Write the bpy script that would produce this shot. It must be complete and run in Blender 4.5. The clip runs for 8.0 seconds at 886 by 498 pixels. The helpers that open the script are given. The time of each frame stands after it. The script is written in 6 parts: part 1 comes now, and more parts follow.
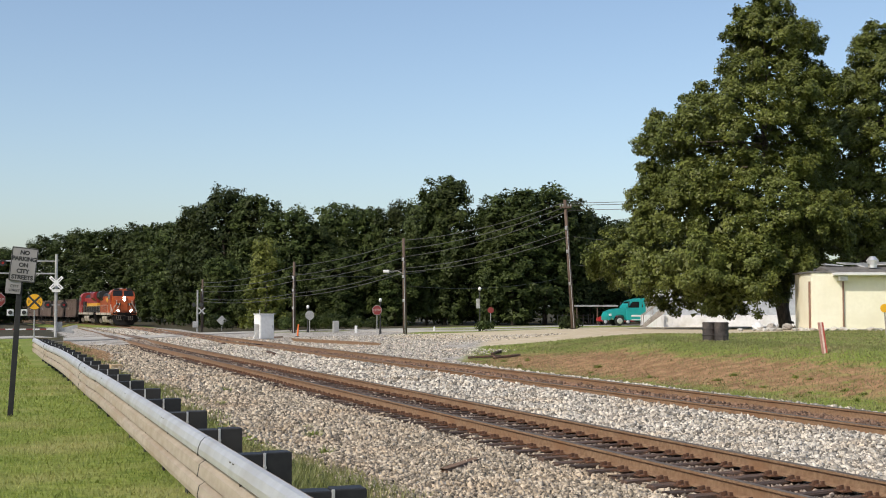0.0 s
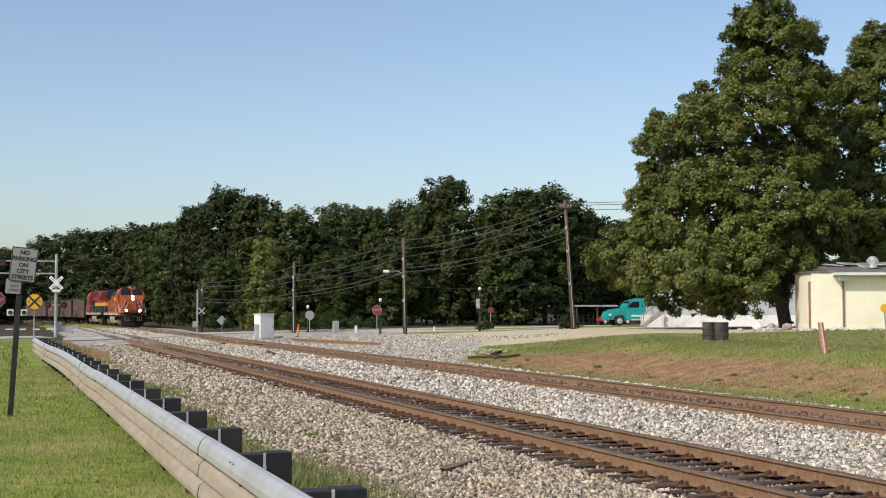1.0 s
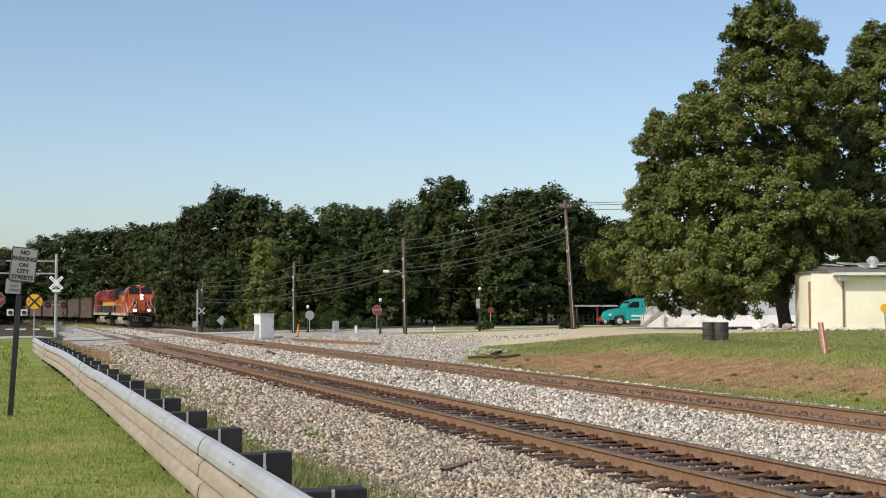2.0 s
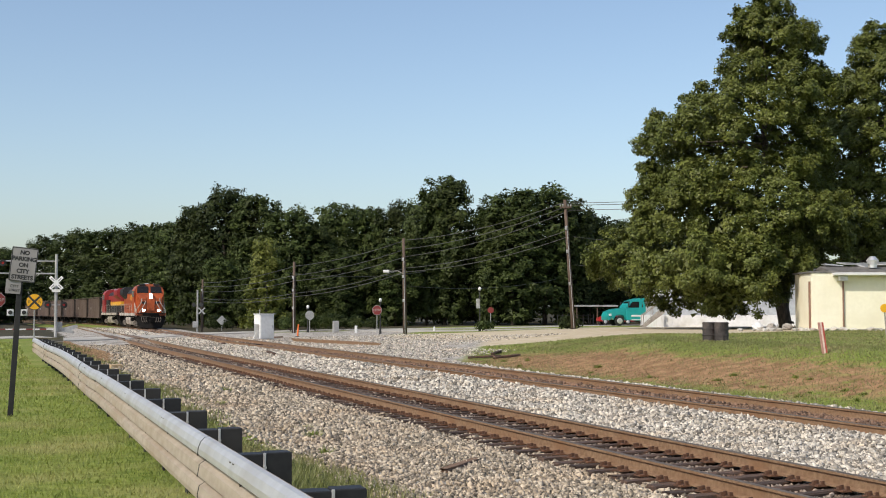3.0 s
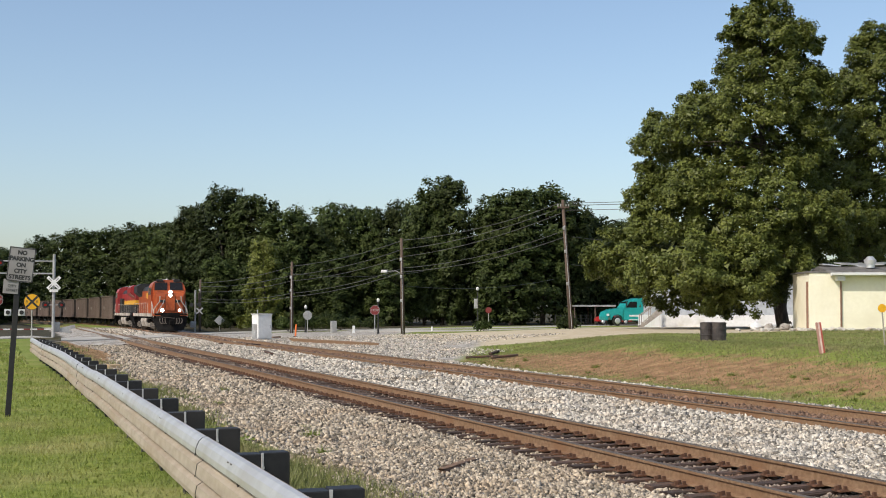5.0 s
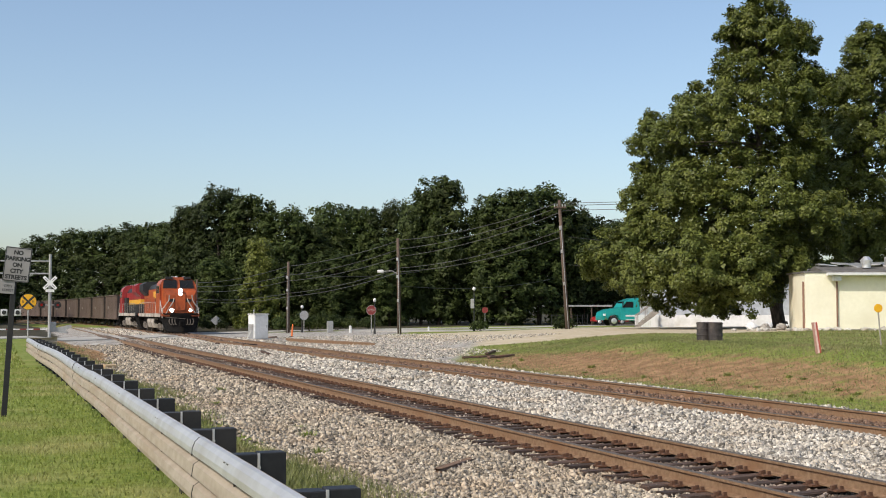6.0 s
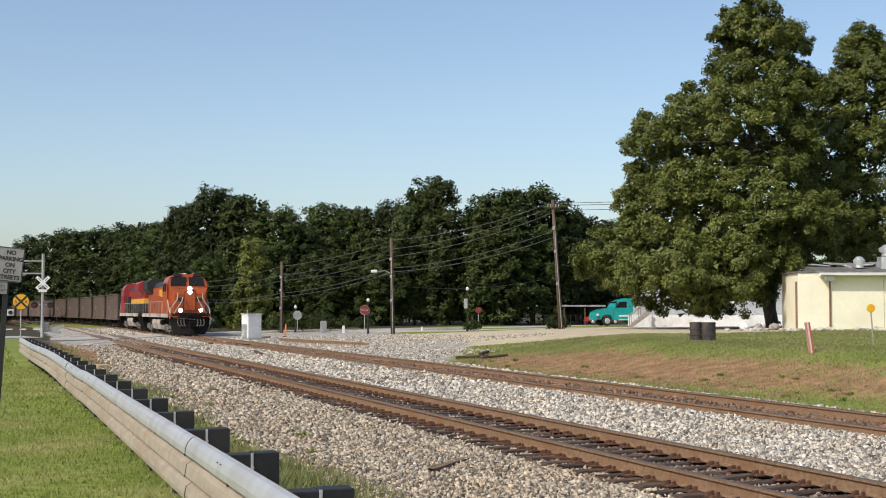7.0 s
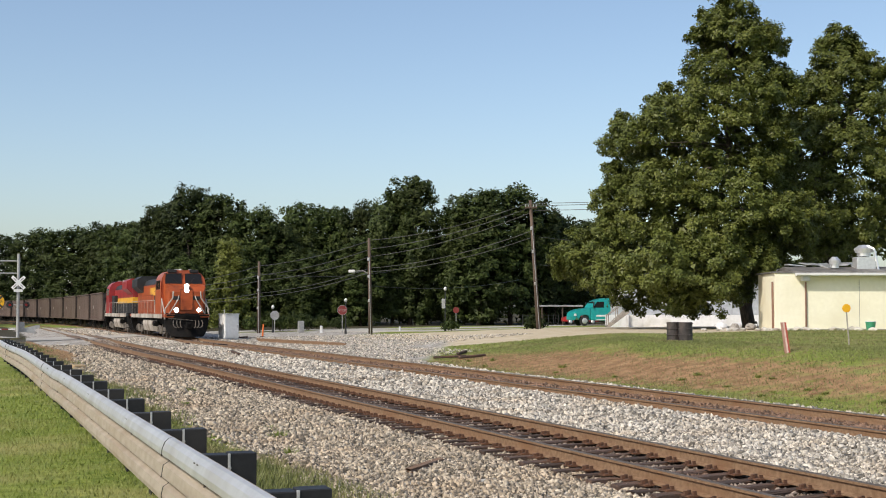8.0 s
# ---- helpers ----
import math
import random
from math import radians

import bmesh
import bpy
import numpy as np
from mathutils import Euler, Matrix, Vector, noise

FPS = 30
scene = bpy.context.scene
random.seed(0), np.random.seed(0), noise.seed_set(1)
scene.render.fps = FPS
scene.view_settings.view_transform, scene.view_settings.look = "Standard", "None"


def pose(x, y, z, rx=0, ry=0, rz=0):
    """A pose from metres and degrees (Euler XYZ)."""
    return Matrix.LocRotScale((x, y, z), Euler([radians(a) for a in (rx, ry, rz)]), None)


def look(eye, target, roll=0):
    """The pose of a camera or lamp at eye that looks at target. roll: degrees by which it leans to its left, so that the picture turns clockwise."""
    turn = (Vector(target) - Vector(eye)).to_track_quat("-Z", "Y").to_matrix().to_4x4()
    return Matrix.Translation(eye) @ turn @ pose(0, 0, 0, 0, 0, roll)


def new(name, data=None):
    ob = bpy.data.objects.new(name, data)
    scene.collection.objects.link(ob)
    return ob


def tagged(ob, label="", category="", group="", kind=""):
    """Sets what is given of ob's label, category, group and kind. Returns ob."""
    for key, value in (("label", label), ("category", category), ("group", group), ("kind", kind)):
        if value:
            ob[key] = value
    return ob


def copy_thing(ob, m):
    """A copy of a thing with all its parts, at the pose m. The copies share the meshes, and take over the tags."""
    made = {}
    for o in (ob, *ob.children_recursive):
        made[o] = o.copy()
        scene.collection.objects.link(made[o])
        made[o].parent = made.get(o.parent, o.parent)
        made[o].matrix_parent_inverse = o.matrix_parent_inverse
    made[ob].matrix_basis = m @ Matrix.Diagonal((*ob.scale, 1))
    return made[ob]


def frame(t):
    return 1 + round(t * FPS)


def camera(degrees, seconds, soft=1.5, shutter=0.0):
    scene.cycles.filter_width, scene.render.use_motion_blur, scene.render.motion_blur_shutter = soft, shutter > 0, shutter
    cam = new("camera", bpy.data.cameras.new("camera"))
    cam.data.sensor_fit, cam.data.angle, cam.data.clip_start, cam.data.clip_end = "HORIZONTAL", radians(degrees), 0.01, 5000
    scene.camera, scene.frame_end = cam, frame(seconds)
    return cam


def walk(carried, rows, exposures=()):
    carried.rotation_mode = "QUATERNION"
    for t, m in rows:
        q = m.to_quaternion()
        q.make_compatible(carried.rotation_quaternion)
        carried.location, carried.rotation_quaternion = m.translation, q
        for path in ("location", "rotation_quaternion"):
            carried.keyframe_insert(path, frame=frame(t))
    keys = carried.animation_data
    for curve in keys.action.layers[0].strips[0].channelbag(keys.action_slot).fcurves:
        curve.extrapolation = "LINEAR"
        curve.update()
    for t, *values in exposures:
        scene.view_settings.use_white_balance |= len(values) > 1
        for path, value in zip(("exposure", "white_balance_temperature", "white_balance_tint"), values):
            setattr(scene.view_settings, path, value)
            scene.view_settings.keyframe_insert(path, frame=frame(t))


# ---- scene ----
# The near track runs along +y; x is the distance to its right-hand side, z = 0 is the top of the rails.
cam = camera(37.65, 8.0, soft=1.0)
EYE = (0.0, 0.0, 1.85)
HEAD = 18.82      # heading of the lens, degrees clockwise from +y
TILT = 2.74


def aim(turn):
    return pose(*EYE, 90 + TILT, 0, -(HEAD + turn))


walk(cam, [(0.0, aim(0.0)), (3.9, aim(0.0)), (4.5, aim(0.03)), (5.2, aim(0.12)), (6.0, aim(0.25)), (6.5, aim(0.45)),
           (7.0, aim(0.54)), (7.5, aim(0.90)), (8.0, aim(1.52))],
     exposures=[(0.0, 0.13, 6800, 10), (8.0, 0.13, 6800, 10)])

# ---- light ----
SUN_EL, SUN_FROM = 42.0, 244.0     # elevation; compass bearing (clockwise from +y) the light comes from
world = bpy.data.worlds.new("world")
scene.world = world
world.use_nodes = True
wn = world.node_tree
sky = wn.nodes.new("ShaderNodeTexSky")
sky.sky_type, sky.sun_disc = "NISHITA", False
sky.sun_elevation, sky.sun_rotation = radians(SUN_EL), radians(SUN_FROM)
sky.air_density, sky.dust_density, sky.ozone_density = 0.95, 1.6, 2.1
wn.links.new(sky.outputs[0], wn.nodes["Background"].inputs[0])
wn.nodes["Background"].inputs[1].default_value = 0.15
sun = new("sun", bpy.data.lights.new("sun", "SUN"))
sun.data.energy, sun.data.angle, sun.data.color = 3.25, radians(0.5), (1.0, 0.94, 0.84)
b, e = radians(SUN_FROM), radians(SUN_EL)
SUN_DIR = Vector((math.sin(b) * math.cos(e), math.cos(b) * math.cos(e), math.sin(e)))
sun.matrix_world = look(SUN_DIR * 100, (0, 0, 0))


# ---- materials ----
def nodes_of(name):
    m = bpy.data.materials.new(name)
    m.use_nodes = True
    return m, m.node_tree.nodes, m.node_tree.links, m.node_tree.nodes["Principled BSDF"]


def ramp_mix(nt, links, fac, a, b2):
    mix = nt.new("ShaderNodeMix")
    mix.data_type = "RGBA"
    links.new(fac, mix.inputs[0])
    for i, c in ((6, a), (7, b2)):
        if isinstance(c, tuple):
            mix.inputs[i].default_value = (*c, 1)
        else:
            links.new(c, mix.inputs[i])
    return mix.outputs[2]


def noise_fac(nt, links, vec, scale, detail, lo, hi):
    n = nt.new("ShaderNodeTexNoise")
    n.inputs["Scale"].default_value, n.inputs["Detail"].default_value = scale, detail
    links.new(vec, n.inputs["Vector"])
    r = nt.new("ShaderNodeMapRange")
    r.inputs[1].default_value, r.inputs[2].default_value = lo, hi
    links.new(n.outputs[0], r.inputs[0])
    return r.outputs[0]


def surface(name, c1, c2, c3=None, rough=0.7, metal=0.0, fine=30.0, coarse=1.5, bump=0.2, bump_scale=None, stretch=(1, 1, 1),
            island=0.0, each=0.0, emit=None, coat=0.0, thin=0.0, shine=0.5):
    """Two colours in a fine grain, a third in large stains; bump from the fine grain. island / each: brightness spread by loose piece / by object."""
    m, nt, links, bsdf = nodes_of(name)
    co = nt.new("ShaderNodeTexCoord")
    mp = nt.new("ShaderNodeMapping")
    mp.inputs["Scale"].default_value = stretch
    links.new(co.outputs["Object"], mp.inputs[0])
    f1 = noise_fac(nt, links, mp.outputs[0], fine, 5, 0.35, 0.65)
    col = ramp_mix(nt, links, f1, c1, c2)
    if c3:
        f2 = noise_fac(nt, links, mp.outputs[0], coarse, 4, 0.48, 0.72)
        col = ramp_mix(nt, links, f2, col, c3)
    for amount, kind in ((island, "geo"), (each, "obj")):
        if amount:
            src = nt.new("ShaderNodeNewGeometry").outputs["Random Per Island"] if kind == "geo" else nt.new("ShaderNodeObjectInfo").outputs["Random"]
            r = nt.new("ShaderNodeMapRange")
            r.inputs[3].default_value, r.inputs[4].default_value = 1 - amount, 1 + amount
            links.new(src, r.inputs[0])
            hsv = nt.new("ShaderNodeHueSaturation")
            links.new(r.outputs[0], hsv.inputs["Value"])
            links.new(col, hsv.inputs["Color"])
            col = hsv.outputs[0]
    links.new(col, bsdf.inputs["Base Color"])
    bsdf.inputs["Roughness"].default_value, bsdf.inputs["Metallic"].default_value = rough, metal
    bsdf.inputs["Coat Weight"].default_value, bsdf.inputs["Specular IOR Level"].default_value = coat, shine
    if bump:
        n = nt.new("ShaderNodeTexNoise")
        n.inputs["Scale"].default_value, n.inputs["Detail"].default_value = bump_scale or fine, 4
        links.new(mp.outputs[0], n.inputs["Vector"])
        bp = nt.new("ShaderNodeBump")
        bp.inputs["Strength"].default_value, bp.inputs["Distance"].default_value = bump, 0.02
        links.new(n.outputs[0], bp.inputs["Height"])
        links.new(bp.outputs[0], bsdf.inputs["Normal"])
    if thin:
        tr = nt.new("ShaderNodeBsdfTranslucent")
        links.new(col, tr.inputs[0])
        ms = nt.new("ShaderNodeMixShader")
        ms.inputs[0].default_value = thin
        links.new(bsdf.outputs[0], ms.inputs[1])
        links.new(tr.outputs[0], ms.inputs[2])
        links.new(ms.outputs[0], nt["Material Output"].inputs[0])
    if emit:
        bsdf.inputs["Emission Color"].default_value = (*emit[0], 1)
        bsdf.inputs["Emission Strength"].default_value = emit[1]
    return m


BALLAST = surface("ballast_stone_pale", (0.34, 0.305, 0.255), (0.49, 0.45, 0.39), (0.40, 0.33, 0.25), rough=0.9, fine=9, coarse=0.5, bump=0.3, island=0.75)
BALLAST_RUST = surface("ballast_stone_rusty", (0.15, 0.085, 0.055), (0.24, 0.15, 0.10), (0.10, 0.07, 0.05), rough=0.9, fine=9, coarse=1.5, bump=0.3, island=0.6)
BALLAST_TAN = surface("ballast_stone_tan", (0.275, 0.225, 0.165), (0.425, 0.365, 0.285), (0.34, 0.26, 0.18), rough=0.9, fine=9, coarse=0.5, bump=0.3, island=0.75)
BALLAST_CRIB = surface("ballast_stone_soiled", (0.17, 0.125, 0.092), (0.33, 0.275, 0.225), (0.15, 0.09, 0.06), rough=0.9, fine=9, coarse=1.2, bump=0.3, island=0.7)
RAIL_RUST = surface("rusty_rail_steel", (0.19, 0.11, 0.06), (0.28, 0.178, 0.105), (0.21, 0.11, 0.055), rough=0.8, metal=0.2, fine=18, coarse=1.2, bump=0.1)
PLATE_RUST = surface("red_rust", (0.11, 0.052, 0.028), (0.19, 0.085, 0.045), (0.075, 0.04, 0.026), rough=0.9, fine=25, coarse=4, bump=0.2)
RAIL_HEAD = surface("worn_rail_head", (0.075, 0.06, 0.05), (0.11, 0.09, 0.075), rough=0.85, metal=0.0, fine=14, bump=0.03)
TIE_WOOD = surface("creosoted_tie", (0.040, 0.026, 0.020), (0.085, 0.055, 0.042), (0.15, 0.075, 0.042), rough=0.9, fine=14, coarse=3, bump=0.5, stretch=(1, 6, 3), each=0.4)
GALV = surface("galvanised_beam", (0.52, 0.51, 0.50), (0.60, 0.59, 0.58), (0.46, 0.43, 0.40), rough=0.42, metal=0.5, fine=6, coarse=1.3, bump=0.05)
GALV_TAN = surface("tan_beam", (0.36, 0.295, 0.225), (0.46, 0.39, 0.31), (0.33, 0.25, 0.17), rough=0.6, metal=0.3, fine=9, coarse=1.3, bump=0.08, stretch=(1, 0.4, 1))
SLOT = surface("slot_shadow_steel", (0.07, 0.06, 0.05), (0.12, 0.10, 0.08), rough=0.7, fine=20, bump=0.0)
BLACK_POST = surface("black_post", (0.008, 0.008, 0.009), (0.015, 0.015, 0.016), (0.03, 0.026, 0.023), rough=0.6, fine=20, bump=0.1)
ORANGE = surface("orange_loco_paint", (0.36, 0.066, 0.014), (0.42, 0.085, 0.020), (0.22, 0.048, 0.016), rough=0.4, fine=3, coarse=0.6, bump=0.0)
ORANGE_DIRTY = surface("grimy_orange_paint", (0.27, 0.055, 0.014), (0.33, 0.075, 0.02), (0.13, 0.04, 0.018), rough=0.55, fine=4, coarse=1.4, bump=0.0)
GRIME = surface("black_underframe", (0.006, 0.006, 0.006), (0.010, 0.009, 0.009), (0.016, 0.013, 0.011), rough=0.85, fine=8, coarse=1.5, bump=0.1, shine=0.12)
LEAF = surface("shade_tree_leaf", (0.068, 0.086, 0.015), (0.142, 0.158, 0.034), (0.108, 0.130, 0.028), rough=0.5, fine=1.2, coarse=0.25, bump=0.0, island=0.25, thin=0.09, shine=0.3)
WOOD_LEAF = surface("wood_leaf", (0.027, 0.042, 0.011), (0.062, 0.084, 0.021), (0.054, 0.066, 0.017), rough=0.6, fine=1.0, coarse=0.2, bump=0.0, island=0.22, each=0.35, thin=0.12, shine=0.22)
BARK = surface("bark", (0.05, 0.04, 0.032), (0.12, 0.095, 0.075), rough=0.95, fine=12, bump=0.8, stretch=(1, 1, 0.25))
POLE_WOOD = surface("weathered_pole_wood", (0.062, 0.044, 0.033), (0.125, 0.088, 0.065), rough=0.9, fine=10, bump=0.3, stretch=(1, 1, 0.1))
WHITE = surface("white_paint", (0.72, 0.72, 0.71), (0.80, 0.80, 0.79), (0.62, 0.61, 0.58), rough=0.5, fine=5, coarse=1.1, bump=0.02)
CREAM = surface("cream_wall_paint", (0.80, 0.76, 0.60), (0.84, 0.80, 0.64), (0.74, 0.69, 0.53), rough=0.8, fine=5, coarse=0.5, bump=0.05)
TEAL = surface("teal_truck_paint", (0.01, 0.30, 0.30), (0.015, 0.35, 0.34), rough=0.3, fine=3, bump=0.0, coat=0.5)
ROAD = surface("asphalt_pale", (0.38, 0.355, 0.315), (0.46, 0.435, 0.39), (0.28, 0.25, 0.215), rough=0.9, fine=6, coarse=0.25, bump=0.1)


# ---- helpers for meshes ----
def box(bm, lo, hi, bevel=0.0, m=None):
    """A box between two corners, its edges bevelled."""
    c = [(a + z) / 2 for a, z in zip(lo, hi)]
    mat = Matrix.Translation(c) @ Matrix.Diagonal((*(z - a for a, z in zip(lo, hi)), 1))
    r = bmesh.ops.create_cube(bm, size=1, matrix=(m @ mat) if m else mat)
    if bevel:
        bmesh.ops.bevel(bm, geom=list({e for v in r["verts"] for e in v.link_edges}), offset=bevel, segments=1, affect="EDGES")
    return r["verts"]


def rod(bm, a, b2, r1, r2=None, n=8, caps=True):
    """A tapered round bar from a to b2."""
    a, b2 = Vector(a), Vector(b2)
    q = (b2 - a).to_track_quat("Z", "Y").to_matrix().to_4x4()
    return bmesh.ops.create_cone(bm, cap_ends=caps, segments=n, radius1=r1, radius2=r1 if r2 is None else r2, depth=(b2 - a).length,
                                 matrix=Matrix.Translation((a + b2) / 2) @ q)["verts"]


def prism(bm, outline, lo, hi, axis="x"):
    """A closed outline in (y, z) / (x, z) / (x, y), pushed from lo to hi along the axis."""
    def at(p, w):
        return {"x": (w, p[0], p[1]), "y": (p[0], w, p[1]), "z": (p[0], p[1], w)}[axis]
    one, two = [bm.verts.new(at(p, lo)) for p in outline], [bm.verts.new(at(p, hi)) for p in outline]
    n = len(outline)
    for i in range(n):
        bm.faces.new((one[i], one[(i + 1) % n], two[(i + 1) % n], two[i]))
    bm.faces.new(list(reversed(one)))
    bm.faces.new(two)
    bmesh.ops.recalc_face_normals(bm, faces=bm.faces)
    return one + two


def mesh_of(name, bm, *materials, smooth=False):
    me = bpy.data.meshes.new(name)
    bm.to_mesh(me)
    bm.free()
    for m in materials:
        me.materials.append(m)
    if smooth:
        me.polygons.foreach_set("use_smooth", [True] * len(me.polygons))
    return me


def part(name, bm, material, parent, label="", smooth=False):
    ob = new(name, mesh_of(name, bm, *(material if isinstance(material, tuple) else (material,)), smooth=smooth))
    ob.parent = parent
    if label:
        ob["label"] = label
    return ob


def thing(name, m, label, category, group="", kind=""):
    ob = new(name)
    ob.empty_display_size = 0.2
    ob.matrix_world = m
    return tagged(ob, label, category, group, kind)


def raw_mesh(name, verts, faces, material):
    """A mesh from arrays of equal-sided faces."""
    me = bpy.data.meshes.new(name)
    verts, faces = np.asarray(verts, np.float32), np.asarray(faces, np.int32)
    k = faces.shape[1]
    me.vertices.add(len(verts))
    me.vertices.foreach_set("co", verts.ravel())
    me.loops.add(faces.size)
    me.loops.foreach_set("vertex_index", faces.ravel())
    me.polygons.add(len(faces))
    me.polygons.foreach_set("loop_start", np.arange(len(faces), dtype=np.int32) * k)
    me.update(calc_edges=True)
    me.materials.append(material)
    return me


def step(a, z, v):
    u = np.clip((v - a) / (z - a), 0, 1)
    return u * u * (3 - 2 * u)


# ---- the lie of the land ----
NEAR_TRACK, FAR_TRACK = 8.45, 14.2
BEND, RADIUS, SPLAY = 140.0, 960.0, 0.009


def drift(s):
    """How far the tracks have swung to the left at s metres along."""
    s = np.asarray(s, float)
    return np.maximum(s - BEND, 0) ** 2 / (2 * RADIUS) - SPLAY * np.maximum(s - 70, 0)


def land(x, y):
    """Height of the ground."""
    x, y = np.asarray(x, float), np.asarray(y, float)
    u = x + drift(y)
    z = 0.12 - 0.34 * step(1.6, 4.6, u)
    z = z - 0.10 * step(16.3, 17.6, u) * (1 - step(40, 55, y))
    z = z - 0.035 * step(6.7, 7.1, u) * (1 - step(9.7, 10.0, u)) * (1 - step(70, 90, y)) + 0.085 * step(11.5, 12.5, u) * (1 - step(15.8, 16.6, u)) * (1 - step(70, 90, y))
    z = z + (0.42 + 0.65 * (1 - step(68, 112, y))) * step(17.6, 24.5 + np.maximum(y - 44, 0) * 0.5, u)
    z = z + 0.12 * step(80, 92, y) * step(1.0, 4.6, u)
    far = step(30, 120, np.hypot(x, y))
    z = z + 0.05 * np.sin(x * 0.21 + 1) * np.sin(y * 0.17) * far
    return z


# ---- ground ----
def ground_material():
    m, nt, links, bsdf = nodes_of("ground_cover")
    co = nt.new("ShaderNodeTexCoord").outputs["Object"]

    def attr_fac(name, scale, k):
        a = nt.new("ShaderNodeAttribute")
        a.attribute_name = name
        n = nt.new("ShaderNodeTexNoise")
        n.inputs["Scale"].default_value, n.inputs["Detail"].default_value = scale, 6
        links.new(co, n.inputs["Vector"])
        ma = nt.new("ShaderNodeMath")
        ma.operation = "MULTIPLY_ADD"
        links.new(n.outputs[0], ma.inputs[0])
        ma.inputs[1].default_value, ma.inputs[2].default_value = k, -k / 2
        ad = nt.new("ShaderNodeMath")
        ad.operation = "ADD"
        links.new(a.outputs["Fac"], ad.inputs[0])
        links.new(ma.outputs[0], ad.inputs[1])
        r = nt.new("ShaderNodeMapRange")
        r.inputs[1].default_value, r.inputs[2].default_value = 0.35, 0.65
        links.new(ad.outputs[0], r.inputs[0])
        return r.outputs[0]
    grass = ramp_mix(nt, links, noise_fac(nt, links, co, 7, 6, 0.35, 0.65), (0.125, 0.172, 0.026), (0.215, 0.25, 0.050))
    grass = ramp_mix(nt, links, noise_fac(nt, links, co, 0.45, 5, 0.5, 0.75), grass, (0.29, 0.275, 0.10))
    soil = ramp_mix(nt, links, noise_fac(nt, links, co, 2.2, 6, 0.35, 0.65), (0.19, 0.105, 0.052), (0.37, 0.225, 0.12))
    dirt = ramp_mix(nt, links, noise_fac(nt, links, co, 1.2, 6, 0.35, 0.65), (0.44, 0.36, 0.245), (0.55, 0.47, 0.345))
    vor = nt.new("ShaderNodeTexVoronoi")
    vor.inputs["Scale"].default_value = 17
    links.new(co, vor.inputs["Vector"])
    sep = nt.new("ShaderNodeSeparateColor")
    links.new(vor.outputs["Color"], sep.inputs[0])
    gravel = ramp_mix(nt, links, sep.outputs[0], (0.12, 0.105, 0.09), (0.42, 0.39, 0.345))
    gravel = ramp_mix(nt, links, noise_fac(nt, links, co, 0.35, 5, 0.5, 0.75), gravel, (0.36, 0.30, 0.24))
    gravel = ramp_mix(nt, links, noise_fac(nt, links, co, 1.7, 6, 0.45, 0.62), gravel, (0.50, 0.47, 0.42))
    col = ramp_mix(nt, links, attr_fac("soil", 1.6, 1.3), grass, soil)
    col = ramp_mix(nt, links, attr_fac("dirt", 0.8, 0.9), col, dirt)
    col = ramp_mix(nt, links, attr_fac("gravel", 2.2, 0.7), col, gravel)
    # wood floor; its dark colour also paints the trees' shade on grass
    litter_shade = ramp_mix(nt, links, noise_fac(nt, links, co, 1.5, 6, 0.35, 0.65), (0.035, 0.032, 0.02), (0.075, 0.065, 0.035))
    col = ramp_mix(nt, links, attr_fac("litter_shade", 0.5, 0.8), col, litter_shade)
    links.new(col, bsdf.inputs["Base Color"])
    bsdf.inputs["Roughness"].default_value = 0.95
    bsdf.inputs["Specular IOR Level"].default_value = 0.2
    n = nt.new("ShaderNodeTexNoise")
    n.inputs["Scale"].default_value, n.inputs["Detail"].default_value = 14, 6
    links.new(co, n.inputs["Vector"])
    bp = nt.new("ShaderNodeBump")
    bp.inputs["Strength"].default_value, bp.inputs["Distance"].default_value = 0.25, 0.03
    links.new(n.outputs[0], bp.inputs["Height"])
    links.new(bp.outputs[0], bsdf.inputs["Normal"])
    return m


def bare_end(y):
    """How far the bare soil beyond the guard rail's end pushes into the ballast."""
    return np.exp(-((np.asarray(y, float) - 68) / 13) ** 2)


